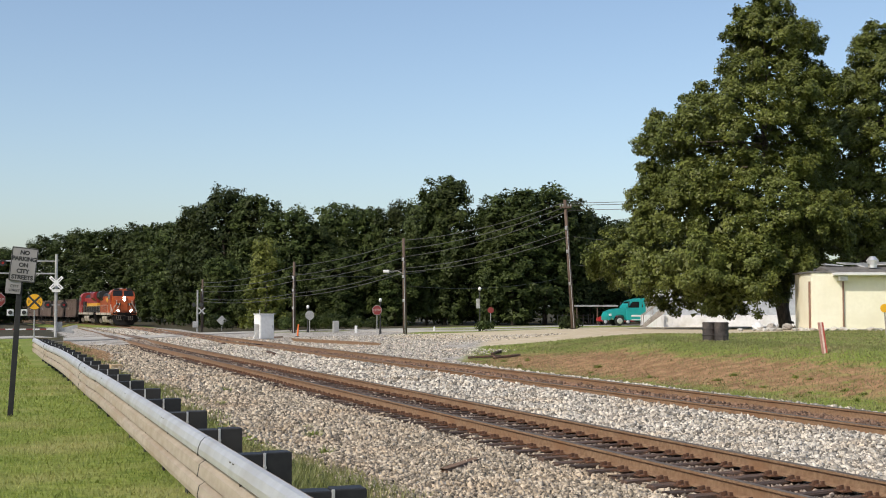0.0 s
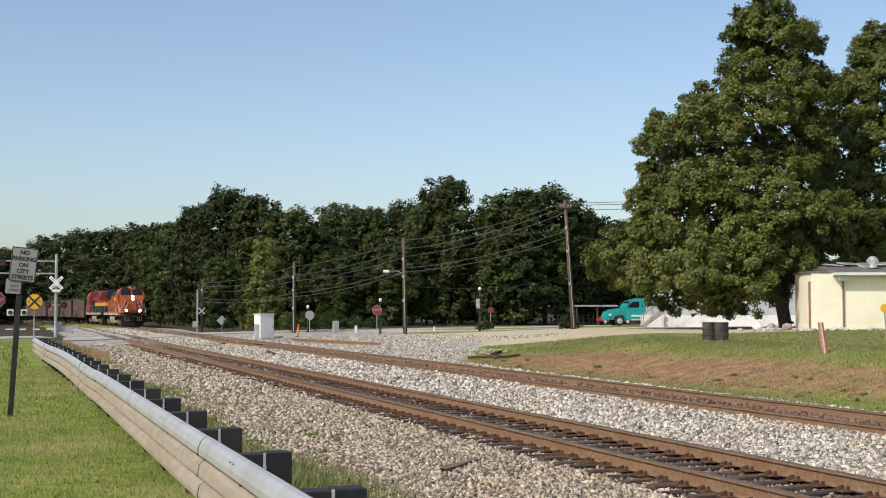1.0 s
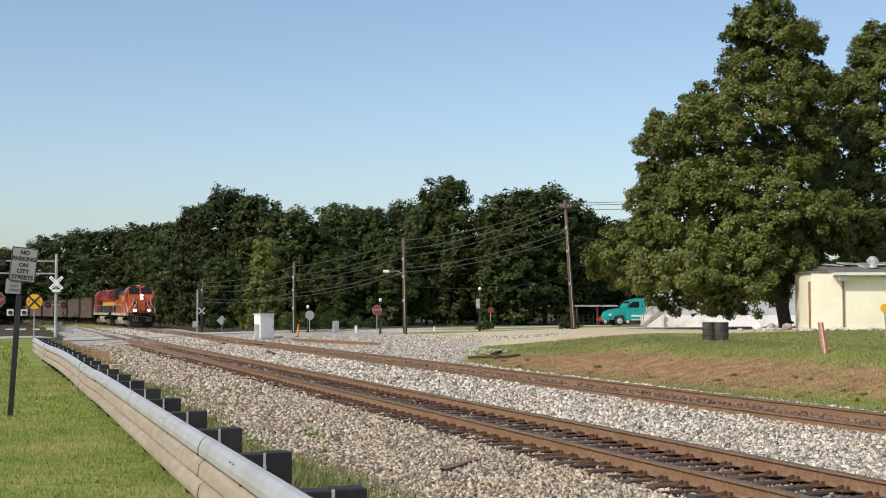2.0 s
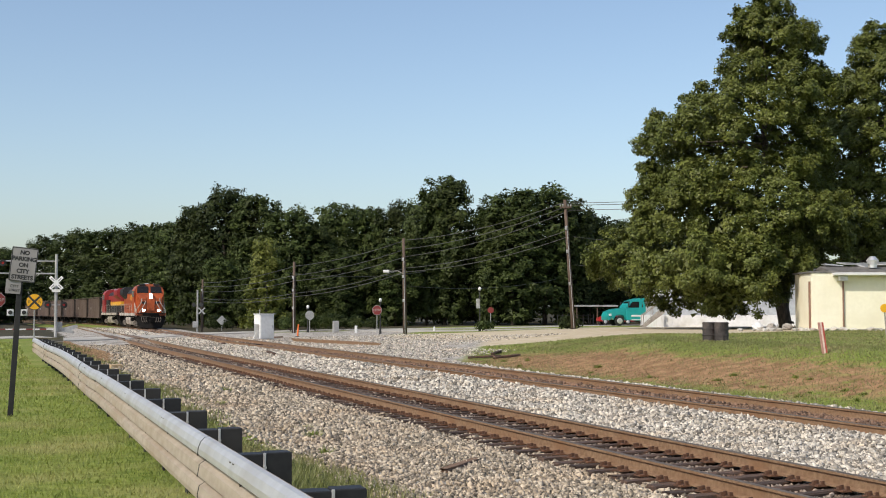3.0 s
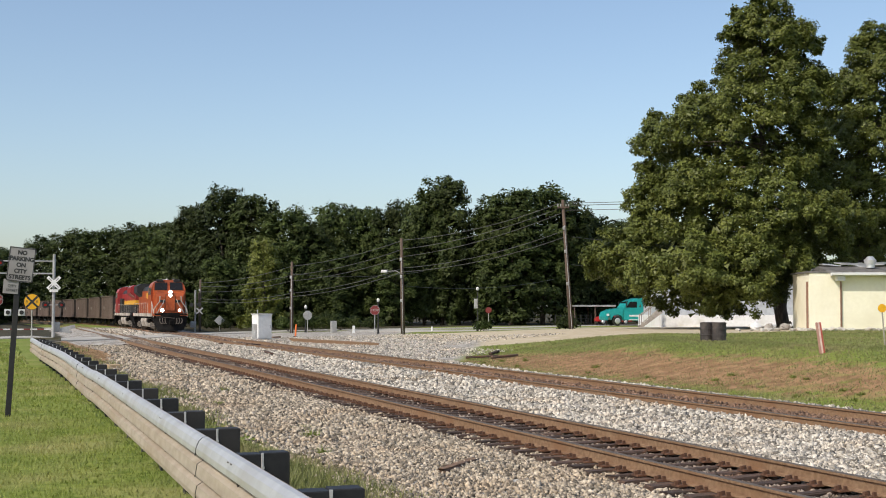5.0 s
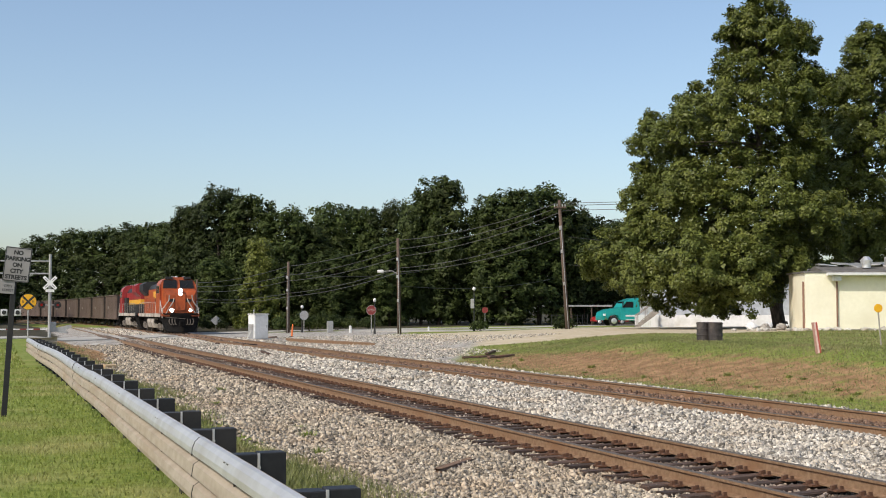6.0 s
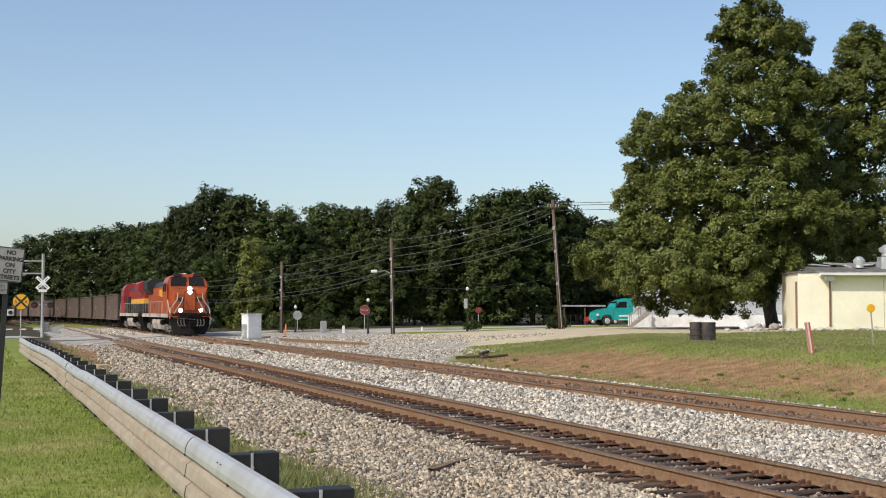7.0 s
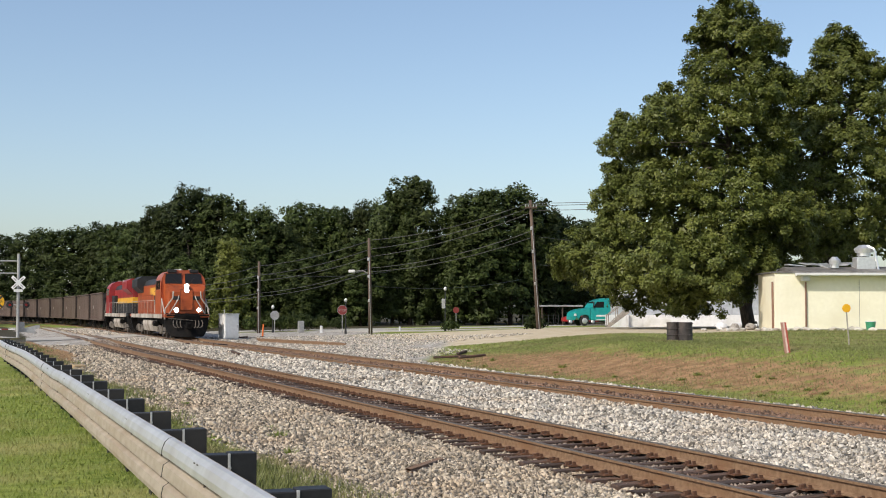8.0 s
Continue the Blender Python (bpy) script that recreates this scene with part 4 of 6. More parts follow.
stop_sign(29.2, 102.4, 1.95, 0)
stop_sign(25.9, 112.4, 1.55, 10, True)
stop_sign(-0.1, 76.1, 2.35, 0)
for x, y, h in ((29.8, 103.5, 3.0), (37.9, 101.7, 3.75), (26.2, 114.5, 2.5)):
    t = thing("street_lamp", pose(x, y, ground_at(x, y)), "black ornamental street lamp with a white globe", "street lamp", "street lamps")
    bm = bmesh.new()
    rod(bm, (0, 0, -0.1), (0, 0, 0.5), 0.12, 0.07, 10)
    rod(bm, (0, 0, 0.5), (0, 0, h - 0.45), 0.055, 0.04, 10)
    rod(bm, (0, 0, h - 0.45), (0, 0, h - 0.36), 0.07, 0.13, 10)
    part("post", bm, INK, t)
    bm = bmesh.new()
    bmesh.ops.create_uvsphere(bm, u_segments=14, v_segments=10, radius=0.135, matrix=Matrix.Translation((0, 0, h - 0.22)) @ Matrix.Diagonal((1, 1, 1.25, 1)))
    part("globe", bm, WHITE, t, "white acorn globe", smooth=True)
# flower basket and small sign on the middle lamp
t = thing("lamp_banner", facing(37.85, 101.4), "small grey street sign cluster on a lamp post", "sign")
bm = bmesh.new()
box(bm, (-0.35, 0, 1.9), (-0.05, 0.02, 2.7), 0.01)
part("banner", bm, STEEL, t)
bm = bmesh.new()
plate(bm, ngon(8, 0.27, math.pi / 8, 0.85, 1.75), 0.0)
part("red_plate", bm, RED_DULL, t, "dull red octagon")
bm = bmesh.new()
rod(bm, (0.85, 0.03, -0.2), (0.85, 0.03, 1.9), 0.03, n=6)
rod(bm, (-0.2, 0.02, 2.0), (0.0, 0.25, 2.0), 0.02, n=6)
part("post", bm, STEEL, t)

t = thing("diamond_sign", facing(20.6, 127.5), "grey diamond road sign on a thin post", "sign")
bm = bmesh.new()
rod(bm, (0, 0.03, -0.2), (0, 0.03, 1.5), 0.03, n=6)
part("post", bm, STEEL, t)
bm = bmesh.new()
plate(bm, ngon(4, 0.52, 0, 0, 1.05), -0.01)
part("plate", bm, STEEL, t)

# the far-side crossing mast, seen from behind
t = thing("crossing_signal", facing(18.0, 126.0), "grey crossing mast seen from behind, with a raised counterweight", "crossing signal", "crossing signals")
bm = bmesh.new()
rod(bm, (0, 0, -0.2), (0, 0, 4.0), 0.09, n=8)
part("mast", bm, STEEL, t)
bm = bmesh.new()
rod(bm, (0.45, 0.3, -0.2), (0.35, 0.3, 3.8), 0.11, 0.09, n=8)
part("timber_post", bm, POLE_WOOD, t, "brown timber post beside the mast")
bm = bmesh.new()
box(bm, (-0.45, -0.2, 0.4), (0.1, 0.2, 1.0), 0.04)
part("gate_motor", bm, STEEL, t)
bm = bmesh.new()
for sx in (-0.35, 0.35):
    rod(bm, (sx, -0.1, 2.6), (sx, 0.1, 2.6), 0.2, n=14)
rod(bm, (-0.4, 0.05, 2.6), (0.4, 0.05, 2.6), 0.03, n=6)
part("light_pair", bm, INK, t, "dark signal light pair")
for turn in (45, -45):
    bm = bmesh.new()
    box(bm, (-0.42, -0.01, -0.07), (0.42, 0.01, 0.07), 0.004)
    part("crossbuck_blade", bm, STEEL, t).matrix_basis = pose(0.4, -0.15 + 0.02 * (turn > 0), 2.0, 0, turn, 0)


t = thing("crossing_light", facing(1.02, 84.2), "pair of dark crossing lights on a short grey post", "crossing signal", "crossing signals")
bm = bmesh.new()
rod(bm, (0, 0, -0.2), (0, 0, 1.75), 0.06, n=8)
part("post", bm, STEEL, t)
for sx in (-0.4, 0.4):
    bm = bmesh.new()
    box(bm, (sx - 0.2, -0.06, 1.42), (sx + 0.2, -0.03, 1.82), 0.01)
    back = part("backing", bm, SIGN_WHITE, t, "pale square backing plate")
    bm = bmesh.new()
    rod(bm, (sx, -0.12, 1.62), (sx, -0.062, 1.62), 0.13, n=14)
    part("lens", bm, INK, back, "dark lens")


# ---- utility poles and wires ----
def utility_pole(x, y, h, lean, arms, label, lamp=False):
    t = thing("utility_pole", pose(x, y, ground_at(x, y), 0, 0, -HEAD), label, "utility pole", "utility poles")
    bm = bmesh.new()
    rod(bm, (0, 0, -0.6), (lean, 0, h), 0.17, 0.11, 12)
    part("shaft", bm, POLE_WOOD, t, smooth=True)
    for z, w in arms:
        bm = bmesh.new()
        xx = lean * z / h
        box(bm, (xx - w, -0.17, z - 0.06), (xx + w, -0.05, z + 0.06), 0.01)
        arm = part("crossarm", bm, POLE_WOOD, t)
        for k in (-0.9, -0.45, 0.45, 0.9):
            bm = bmesh.new()
            rod(bm, (xx + w * k, -0.11, z + 0.05), (xx + w * k, -0.11, z + 0.22), 0.035, 0.05, 8)
            part("insulator", bm, STEEL, arm)
    if lamp:
        bm = bmesh.new()
        for a, z in (((-0.02, 0, h * 0.62), (-0.6, 0, h * 0.66)), ((-0.6, 0, h * 0.66), (-1.3, 0, h * 0.655))):
            rod(bm, a, z, 0.03, n=6)
        arm = part("lamp_arm", bm, STEEL, t)
        bm = bmesh.new()
        box(bm, (-1.75, -0.12, h * 0.64), (-1.25, 0.12, h * 0.67), 0.04)
        part("lamp_head", bm, SIGN_WHITE, arm, "pale cobra-head lamp")
    bm = bmesh.new()
    for z in (0.35, 0.6, 0.78):
        box(bm, (lean * z - 0.16, -0.2, h * z - 0.12), (lean * z + 0.02, -0.1, h * z + 0.12), 0.01)
    rod(bm, (0.0, -0.18, 0), (lean * 0.8, -0.15, h * 0.8), 0.025, n=6)
    part("conduit", bm, STEEL, t, "grey conduit and fittings")
    return t


POLE_A, POLE_B, POLE_C = (30.2, 97.8), (38.8, 84.9), (24.6, 113.0)
utility_pole(*POLE_A, 7.55, -0.15, [], "weathered wooden street pole with a lamp arm", True)
utility_pole(*POLE_B, 9.25, -0.6, [(8.7, 0.42)], "tall leaning wooden utility pole with a short crossarm")
utility_pole(*POLE_C, 6.3, 0.0, [], "short wooden pole at the edge of the wood")
WIRE = surface("cable_sheath", (0.045, 0.045, 0.045), (0.10, 0.10, 0.10), rough=0.5, fine=4, bump=0.0)


def wire(a, z, sag, r=0.022):
    """A hanging cable."""
    cu = bpy.data.curves.new("overhead_wire", "CURVE")
    cu.dimensions, cu.bevel_depth, cu.bevel_resolution = "3D", r, 1
    sp = cu.splines.new("POLY")
    n = 16
    sp.points.add(n)
    for k in range(n + 1):
        u = k / n
        p = Vector(a).lerp(Vector(z), u)
        sp.points[k].co = (p.x, p.y, p.z - 4 * sag * u * (1 - u), 1)
    tmp = bpy.data.objects.new("overhead_wire", cu)
    me = bpy.data.meshes.new_from_object(tmp)
    bpy.data.objects.remove(tmp)
    me.materials.clear()
    me.materials.append(WIRE)
    tagged(new("overhead_wire", me), "dark sagging overhead cable between the poles", "wire", "overhead wires")


def on_pole(p, z, side=0.0):
    return (p[0] + side * 0.9465, p[1] - side * 0.3226, ground_at(*p) + z)


FAR_POLE, RIGHT_POLE = (22.0, 150.0), (74.0, 62.0)
for zb, za, zc, zf, side in ((9.0, 7.4, 5.9, 5.2, -0.35), (8.85, 6.7, 5.1, 4.8, 0.15), (8.5, 6.1, 4.6, 4.2, 0.3), (7.0, 5.2, 3.5, 3.4, -0.1), (6.6, 4.9, 3.2, 3.1, 0.1)):
    wire(on_pole(POLE_B, zb, side - 0.5), on_pole(POLE_A, za), 0.45)
    wire(on_pole(POLE_A, za), on_pole(POLE_C, zc), 0.3)
    wire(on_pole(POLE_C, zc), on_pole(FAR_POLE, zf), 0.35)
    if zb > 8.4:
        wire(on_pole(POLE_B, zb, side - 0.5), on_pole(RIGHT_POLE, zb + 1.6), 0.5)
wire(on_pole(POLE_A, 3.8), (52, 118, 5.0), 0.5, 0.015)
wire(on_pole(POLE_B, 6.6), (70, 96, 7.5), 0.5, 0.015)
wire(on_pole(POLE_B, 4.6), (70, 96, 5.2), 0.5, 0.015)
wire((27, 128, 5.7), (44, 135, 6.2), 0.5, 0.02)
utility_pole(*FAR_POLE, 5.6, 0.0, [], "distant wooden pole beside the tracks")
utility_pole(*RIGHT_POLE, 11.0, 0.0, [(10.4, 0.9)], "wooden utility pole beyond the cream building")


# ---- trackside cabinet and markers ----
def signal_cabinet():
    t = thing("signal_cabinet", pose(17.4, 89.6, -0.1, 0, 0, 20), "white metal signal cabinet on a base beside the track", "cabinet")
    bm = bmesh.new()
    box(bm, (-0.55, -0.42, 0.06), (0.55, 0.42, 1.72), 0.015)
    part("body", bm, WHITE, t)
    bm = bmesh.new()
    box(bm, (-0.60, -0.47, 1.722), (0.60, 0.47, 1.78), 0.012)
    part("roof", bm, WHITE, t)
    bm = bmesh.new()
    box(bm, (-0.50, -0.445, 0.16), (0.50, -0.422, 1.64), 0.008)
    door = part("door", bm, WHITE, t)
    bm = bmesh.new()
    box(bm, (0.38, -0.475, 0.8), (0.42, -0.447, 1.0), 0.006)
    part("handle", bm, STEEL, door)
    bm = bmesh.new()
    box(bm, (-0.62, -0.3, 0.1), (-0.553, 0.3, 1.05), 0.008)
    part("side_box", bm, STEEL, t, "grey side junction panel")
    bm = bmesh.new()
    box(bm, (0.553, -0.12, 1.05), (0.64, 0.12, 1.35), 0.01)
    part("meter", bm, STEEL, t)
    bm = bmesh.new()
    box(bm, (-0.7, -0.55, -0.15), (0.7, 0.55, 0.058), 0.01)
    part("plinth", bm, STEEL, t, "concrete plinth")
    bm = bmesh.new()
    rod(bm, (-0.35, 0, 1.78), (-0.35, 0, 2.0), 0.03, n=8)
    rod(bm, (-0.35, 0, 2.0), (-0.35, 0, 2.06), 0.07, 0.02, n=8)
    part("vent_pipe", bm, STEEL, t)
    bm = bmesh.new()
    rod(bm, (-1.0, -0.2, 0), (-0.6, -0.2, 0.75), 0.02, n=6)
    part("brace", bm, STEEL, t)


signal_cabinet()
t = thing("orange_marker", pose(21.1, 95.6, ground_at(21.1, 95.6), 0, 4, 0), "orange plastic delineator post beside the road", "marker post")
bm = bmesh.new()
rod(bm, (0, 0, 0.05), (0, 0, 0.95), 0.07, 0.05, 10)
part("tube", bm, CONE, t)
bm = bmesh.new()
rod(bm, (0, 0, -0.03), (0, 0, 0.05), 0.22, 0.16, 10)
part("base", bm, INK, t)
for x, y, w, h, lab in ((29.25, 109.2, 0.1, 0.6, "short white bollard at the road edge"), (27.9, 111, 0.25, 1.0, "grey utility pedestal beside the road"), (36, 108, 0.07, 0.4, "short white bollard at the road edge")):
    t = thing("bollard", pose(x, y, ground_at(x, y)), lab, "bollard", "bollards")
    bm = bmesh.new()
    box(bm, (-w, -w * .8, -0.1), (w, w * .8, h), 0.02)
    part("shaft", bm, WHITE if w < 0.2 else STEEL, t)
    bm = bmesh.new()
    box(bm, (-w * .8, -w * .6, h + 0.001), (w * .8, w * .6, h + 0.04), 0.01)
    part("cap", bm, STEEL, t)


# ---- the train ----
RED_LOCO = surface("red_loco_paint", (0.29, 0.022, 0.022), (0.35, 0.032, 0.03), (0.17, 0.02, 0.02), rough=0.4, fine=3, coarse=0.6, bump=0.0)
GOLD = surface("yellow_loco_paint", (0.72, 0.36, 0.03), (0.78, 0.42, 0.05), (0.60, 0.30, 0.05), rough=0.4, fine=3, coarse=0.6, bump=0.0)
BLACK_PAINT = surface("black_loco_paint", (0.010, 0.010, 0.010), (0.018, 0.017, 0.017), (0.032, 0.029, 0.026), rough=0.6, fine=3, coarse=0.8, bump=0.0)
DUST = surface("dusty_grey_running_gear", (0.26, 0.23, 0.20), (0.36, 0.33, 0.29), (0.17, 0.14, 0.12), rough=0.8, fine=6, coarse=1.3, bump=0.1)
HANDRAIL = surface("pale_handrail", (0.34, 0.31, 0.27), (0.42, 0.39, 0.35), rough=0.5, fine=8, bump=0.0)
CAR_BROWN = surface("brown_car_steel", (0.085, 0.056, 0.043), (0.125, 0.085, 0.066), (0.165, 0.125, 0.10), rough=0.8, fine=1.2, coarse=0.35, bump=0.05, each=0.12, stretch=(1, 1, 0.5))
# car ends darkened in colour for the shade between the cars
CAR_END = surface("shaded_car_end", (0.022, 0.017, 0.015), (0.040, 0.031, 0.027), (0.06, 0.045, 0.038), rough=0.85, fine=3, coarse=0.8, bump=0.05)
COAL = surface("coal", (0.015, 0.015, 0.015), (0.04, 0.04, 0.04), rough=0.6, fine=6, bump=0.6)
LAMP_ON = surface("lit_headlight", (0.9, 0.9, 0.9), (0.95, 0.95, 0.95), rough=0.3, fine=5, bump=0.0, emit=((1.0, 0.97, 0.92), 14.0))
GLASS = nodes_of("cab_glass")
GLASS[3].inputs["Base Color"].default_value, GLASS[3].inputs["Roughness"].default_value, GLASS[3].inputs["Specular IOR Level"].default_value = (0.016, 0.015, 0.014, 1), 0.12, 0.35
GLASS = GLASS[0]
WHEEL_STEEL = surface("wheel_steel", (0.10, 0.085, 0.07), (0.16, 0.13, 0.11), (0.22, 0.17, 0.13), rough=0.6, metal=0.4, fine=8, bump=0.05)
RUN_GEAR = surface("dusty_dark_running_gear", (0.085, 0.072, 0.060), (0.17, 0.148, 0.125), (0.05, 0.042, 0.036), rough=0.85, fine=5, coarse=1.6, bump=0.1)
WHEELSETS = []


TANK_DUST = surface("stained_tank_dust", (0.36, 0.32, 0.27), (0.46, 0.42, 0.37), (0.13, 0.085, 0.055), rough=0.85, fine=3, coarse=0.9, bump=0.1, stretch=(1, 1, 0.5))


def wheelset(parent, y, r):
    """An axle with two flanged wheels, turning about its own centre."""
    bm = bmesh.new()
    for sx in (-1, 1):
        rod(bm, (sx * 0.70, 0, 0), (sx * 0.84, 0, 0), r, r * 0.985, 20)
        rod(bm, (sx * 0.68, 0, 0), (sx * 0.705, 0, 0), r + 0.028, n=20)
        rod(bm, (sx * 0.83, 0, 0), (sx * 0.90, 0, 0), r * 0.3, n=10)
        for k in range(3):
            a = k * 2.09
            box(bm, (sx * 0.845 - 0.01, math.cos(a) * r * 0.6 - 0.05, math.sin(a) * r * 0.6 - 0.05), (sx * 0.845 + 0.01, math.cos(a) * r * 0.6 + 0.05, math.sin(a) * r * 0.6 + 0.05))
    rod(bm, (-0.7, 0, 0), (0.7, 0, 0), 0.09, n=10)
    o = part("wheelset", bm, WHEEL_STEEL, parent, "steel wheels on an axle")
    o.matrix_basis = pose(0, y, r)
    return o


def bogie(parent, y0, axles, pitch, r, material):
    """Side frames and springs for a truck whose middle lies at y0."""
    half = pitch * (axles - 1) / 2
    for sx in (-1, 1):
        bm = bmesh.new()
        prism(bm, [(y0 - half - 0.55, 0.42), (y0 - half - 0.5, 0.78), (y0 - half + 0.3, 0.86), (y0 - 0.5, 0.70), (y0 + 0.5, 0.70), (y0 + half - 0.3, 0.86), (y0 + half + 0.5, 0.78), (y0 + half + 0.55, 0.42),
                   (y0 + half - 0.35, 0.40), (y0 + half - 0.6, 0.26), (y0 - half + 0.6, 0.26), (y0 - half + 0.35, 0.40)], sx * 1.02, sx * 1.14)
        for k in range(axles):
            y = y0 - half + k * pitch
            box(bm, (min(sx * 1.1, sx * 1.22), y - 0.17, r - 0.19), (max(sx * 1.1, sx * 1.22), y + 0.17, r + 0.19), 0.03)
        for y in (y0 - 0.2, y0 + 0.2):
            rod(bm, (sx * 1.16, y, 0.28), (sx * 1.16, y, 0.72), 0.1, n=8)
        part("side_frame", bm, material, parent, "dusty cast truck side frame")


def loco(upper, band, lower, flip, lights, label):
    """A six-axle freight locomotive, its coupler at y = 0, cab end first unless flipped."""
    t = thing("locomotive", Matrix(), label, "locomotive", "locomotives")
    L = 22.3
    made = []

    def p(name, bm, m, lab="", parent=None, smooth=False):
        if flip:
            for v in bm.verts:
                v.co.y = L - v.co.y
            bmesh.ops.reverse_faces(bm, faces=bm.faces)
        o = part(name, bm, m, parent or t, lab, smooth)
        made.append(o)
        return o
    bm = bmesh.new()
    box(bm, (-1.52, 1.0, 1.42), (1.52, 21.3, 1.64), 0.02)
    p("deck", bm, lower)
    for sx in (-1, 1):
        bm = bmesh.new()
        box(bm, (min(sx * 1.525, sx * 1.555), 2.2, 1.36), (max(sx * 1.525, sx * 1.555), 20.2, 1.66), 0.005)
        p("side_sill", bm, TANK_DUST, "dusty stained side sill")
    bm = bmesh.new()
    box(bm, (-1.0, 1.4, 0.95), (1.0, 20.9, 1.42), 0.03)
    p("underframe", bm, GRIME)
    # pilots with plough
    for end in (0, 1):
        bm = bmesh.new()
        rows = []
        for z, half, front in ((1.70, 1.50, 0.86), (1.25, 1.50, 0.80), (0.92, 1.44, 0.74), (0.55, 1.32, 0.52), (0.22, 1.12, 0.26), (0.12, 0.98, 0.22)):
            rows.append([bm.verts.new((half * u, front + 0.42 * abs(u) ** 1.7, z)) for u in (-1, -0.8, -0.5, -0.2, 0, 0.2, 0.5, 0.8, 1)] +
                        [bm.verts.new((half * u, 1.55, z)) for u in (1, -1)])
        for r1, r2 in zip(rows, rows[1:]):
            for k in range(11):
                bm.faces.new((r1[k], r1[(k + 1) % 11], r2[(k + 1) % 11], r2[k]))
        bm.faces.new(rows[0])
        bm.faces.new(list(reversed(rows[-1])))
        bmesh.ops.recalc_face_normals(bm, faces=bm.faces)
        if end:
            for v in bm.verts:
                v.co.y = L - v.co.y
            bmesh.ops.reverse_faces(bm, faces=bm.faces)
        p("pilot", bm, GRIME, "black pilot with snowplough")
        bm = bmesh.new()
        y = 0.75 if not end else L - 0.75
        s = -1 if not end else 1
        box(bm, (-0.14, min(y, y + s * 0.75), 0.72), (0.14, max(y, y + s * 0.75), 1.02), 0.04)
        box(bm, (-0.2, min(y + s * 0.5, y + s * 0.75), 0.66), (0.2, max(y + s * 0.5, y + s * 0.75), 1.08), 0.05)
        p("coupler", bm, GRIME, "black knuckle coupler")
        bm = bmesh.new()
        box(bm, (-1.42, min(y + s * 0.02, y + s * 0.16), 1.50), (1.42, max(y + s * 0.02, y + s * 0.16), 1.62), 0.02)
        p("anticlimber", bm, GRIME, "black anticlimber ledge")
        for sx in (-0.95, -0.72, -0.5, 0.5, 0.72, 0.95):
            bm = bmesh.new()
            pts = [(sx, y + s * 0.02, 1.22), (sx * 1.04, y + s * 0.16, 1.02), (sx * 0.98, y + s * 0.22, 0.80), (sx * 0.80, y + s * 0.24, 0.74)]
            for a, b2 in zip(pts, pts[1:]):
                rod(bm, a, b2, 0.035, n=6)
            p("brake_hose", bm, RUN_GEAR, "looped brake hose")
        bm = bmesh.new()
        rod(bm, (-1.3, y + s * 0.10, 1.36), (0.35, y + s * 0.14, 1.22), 0.022, n=6)
        p("uncoupling_lever", bm, RUN_GEAR, "grey uncoupling lever")
        for sx in (-1, 1):
            for k in range(3):
                bm = bmesh.new()
                yy = 1.25 + 0.06 * k if not end else L - 1.25 - 0.06 * k
                box(bm, (min(sx * 1.12, sx * 1.54), yy - 0.02 + (0.25 if not end else -0.25), 0.45 + 0.36 * k), (max(sx * 1.12, sx * 1.54), yy + 0.28 + (0.25 if not end else -0.25), 0.49 + 0.36 * k))
                p("step", bm, GRIME)
    # nose and cab in one shell
    bm = bmesh.new()
    prism(bm, [(1.42, 1.66), (1.36, 3.15), (1.62, 3.55), (2.75, 3.74), (3.02, 4.32), (3.02, 4.33), (3.02, 1.66)], -1.32, 1.32)
    for v in bm.verts:
        if v.co.y < 1.5:
            v.co.x *= 0.86
    nose = p("nose", bm, upper)
    bm = bmesh.new()
    prism(bm, [(-1.52, 1.66), (1.52, 1.66), (1.52, 3.75), (1.45, 4.12), (1.30, 4.40), (1.02, 4.58), (0.6, 4.68), (-0.6, 4.68), (-1.02, 4.58), (-1.30, 4.40), (-1.45, 4.12), (-1.52, 3.75)], 2.80, 5.75, "y")
    for v in bm.verts:
        if v.co.y < 3:
            v.co.y += max(0.0, v.co.z - 3.70) * 0.31
    cab = p("cab", bm, upper)
    for sx in (-1, 1):
        bm = bmesh.new()
        prism(bm, [(2.70, 3.70), (2.765, 3.70), (2.985, 4.40), (2.92, 4.40)], min(sx * 0.12, sx * 1.28), max(sx * 0.12, sx * 1.28))
        for v in bm.verts:
            if v.co.z > 4 and abs(v.co.x) > 1:
                v.co.x *= 0.93
        p("windscreen", bm, GLASS, "dark cab windscreen", cab)
        bm = bmesh.new()
        for z0, y0 in ((3.655, 2.68), (4.405, 2.915)):
            box(bm, (min(sx * 0.08, sx * 1.30), y0, z0), (max(sx * 0.08, sx * 1.30), y0 + 0.06, z0 + 0.045), 0.01)
        p("window_gasket", bm, BLACK_PAINT, "black window gasket", cab)
        bm = bmesh.new()
        rod(bm, (sx * 0.35, 2.70, 3.72), (sx * 0.75, 2.80, 4.15), 0.014, n=5)
        p("wiper", bm, BLACK_PAINT, "", cab)
        bm = bmesh.new()
        for y0 in (3.25, 4.35):
            box(bm, (min(sx * 1.515, sx * 1.535), y0, 3.35), (max(sx * 1.515, sx * 1.535), y0 + 0.9, 3.98), 0.01)
        p("side_window", bm, GLASS, "dark cab side window", cab)
        bm = bmesh.new()
        box(bm, (min(sx * 0.45, sx * 1.05), 2.93, 4.50), (max(sx * 0.45, sx * 1.05), 3.2, 4.72), 0.03)
        p("number_board", bm, BLACK_PAINT, "black number board", cab)
    bm = bmesh.new()
    rod(bm, (0, 4.2, 4.6), (0, 4.2, 4.8), 0.2, 0.12, 10)
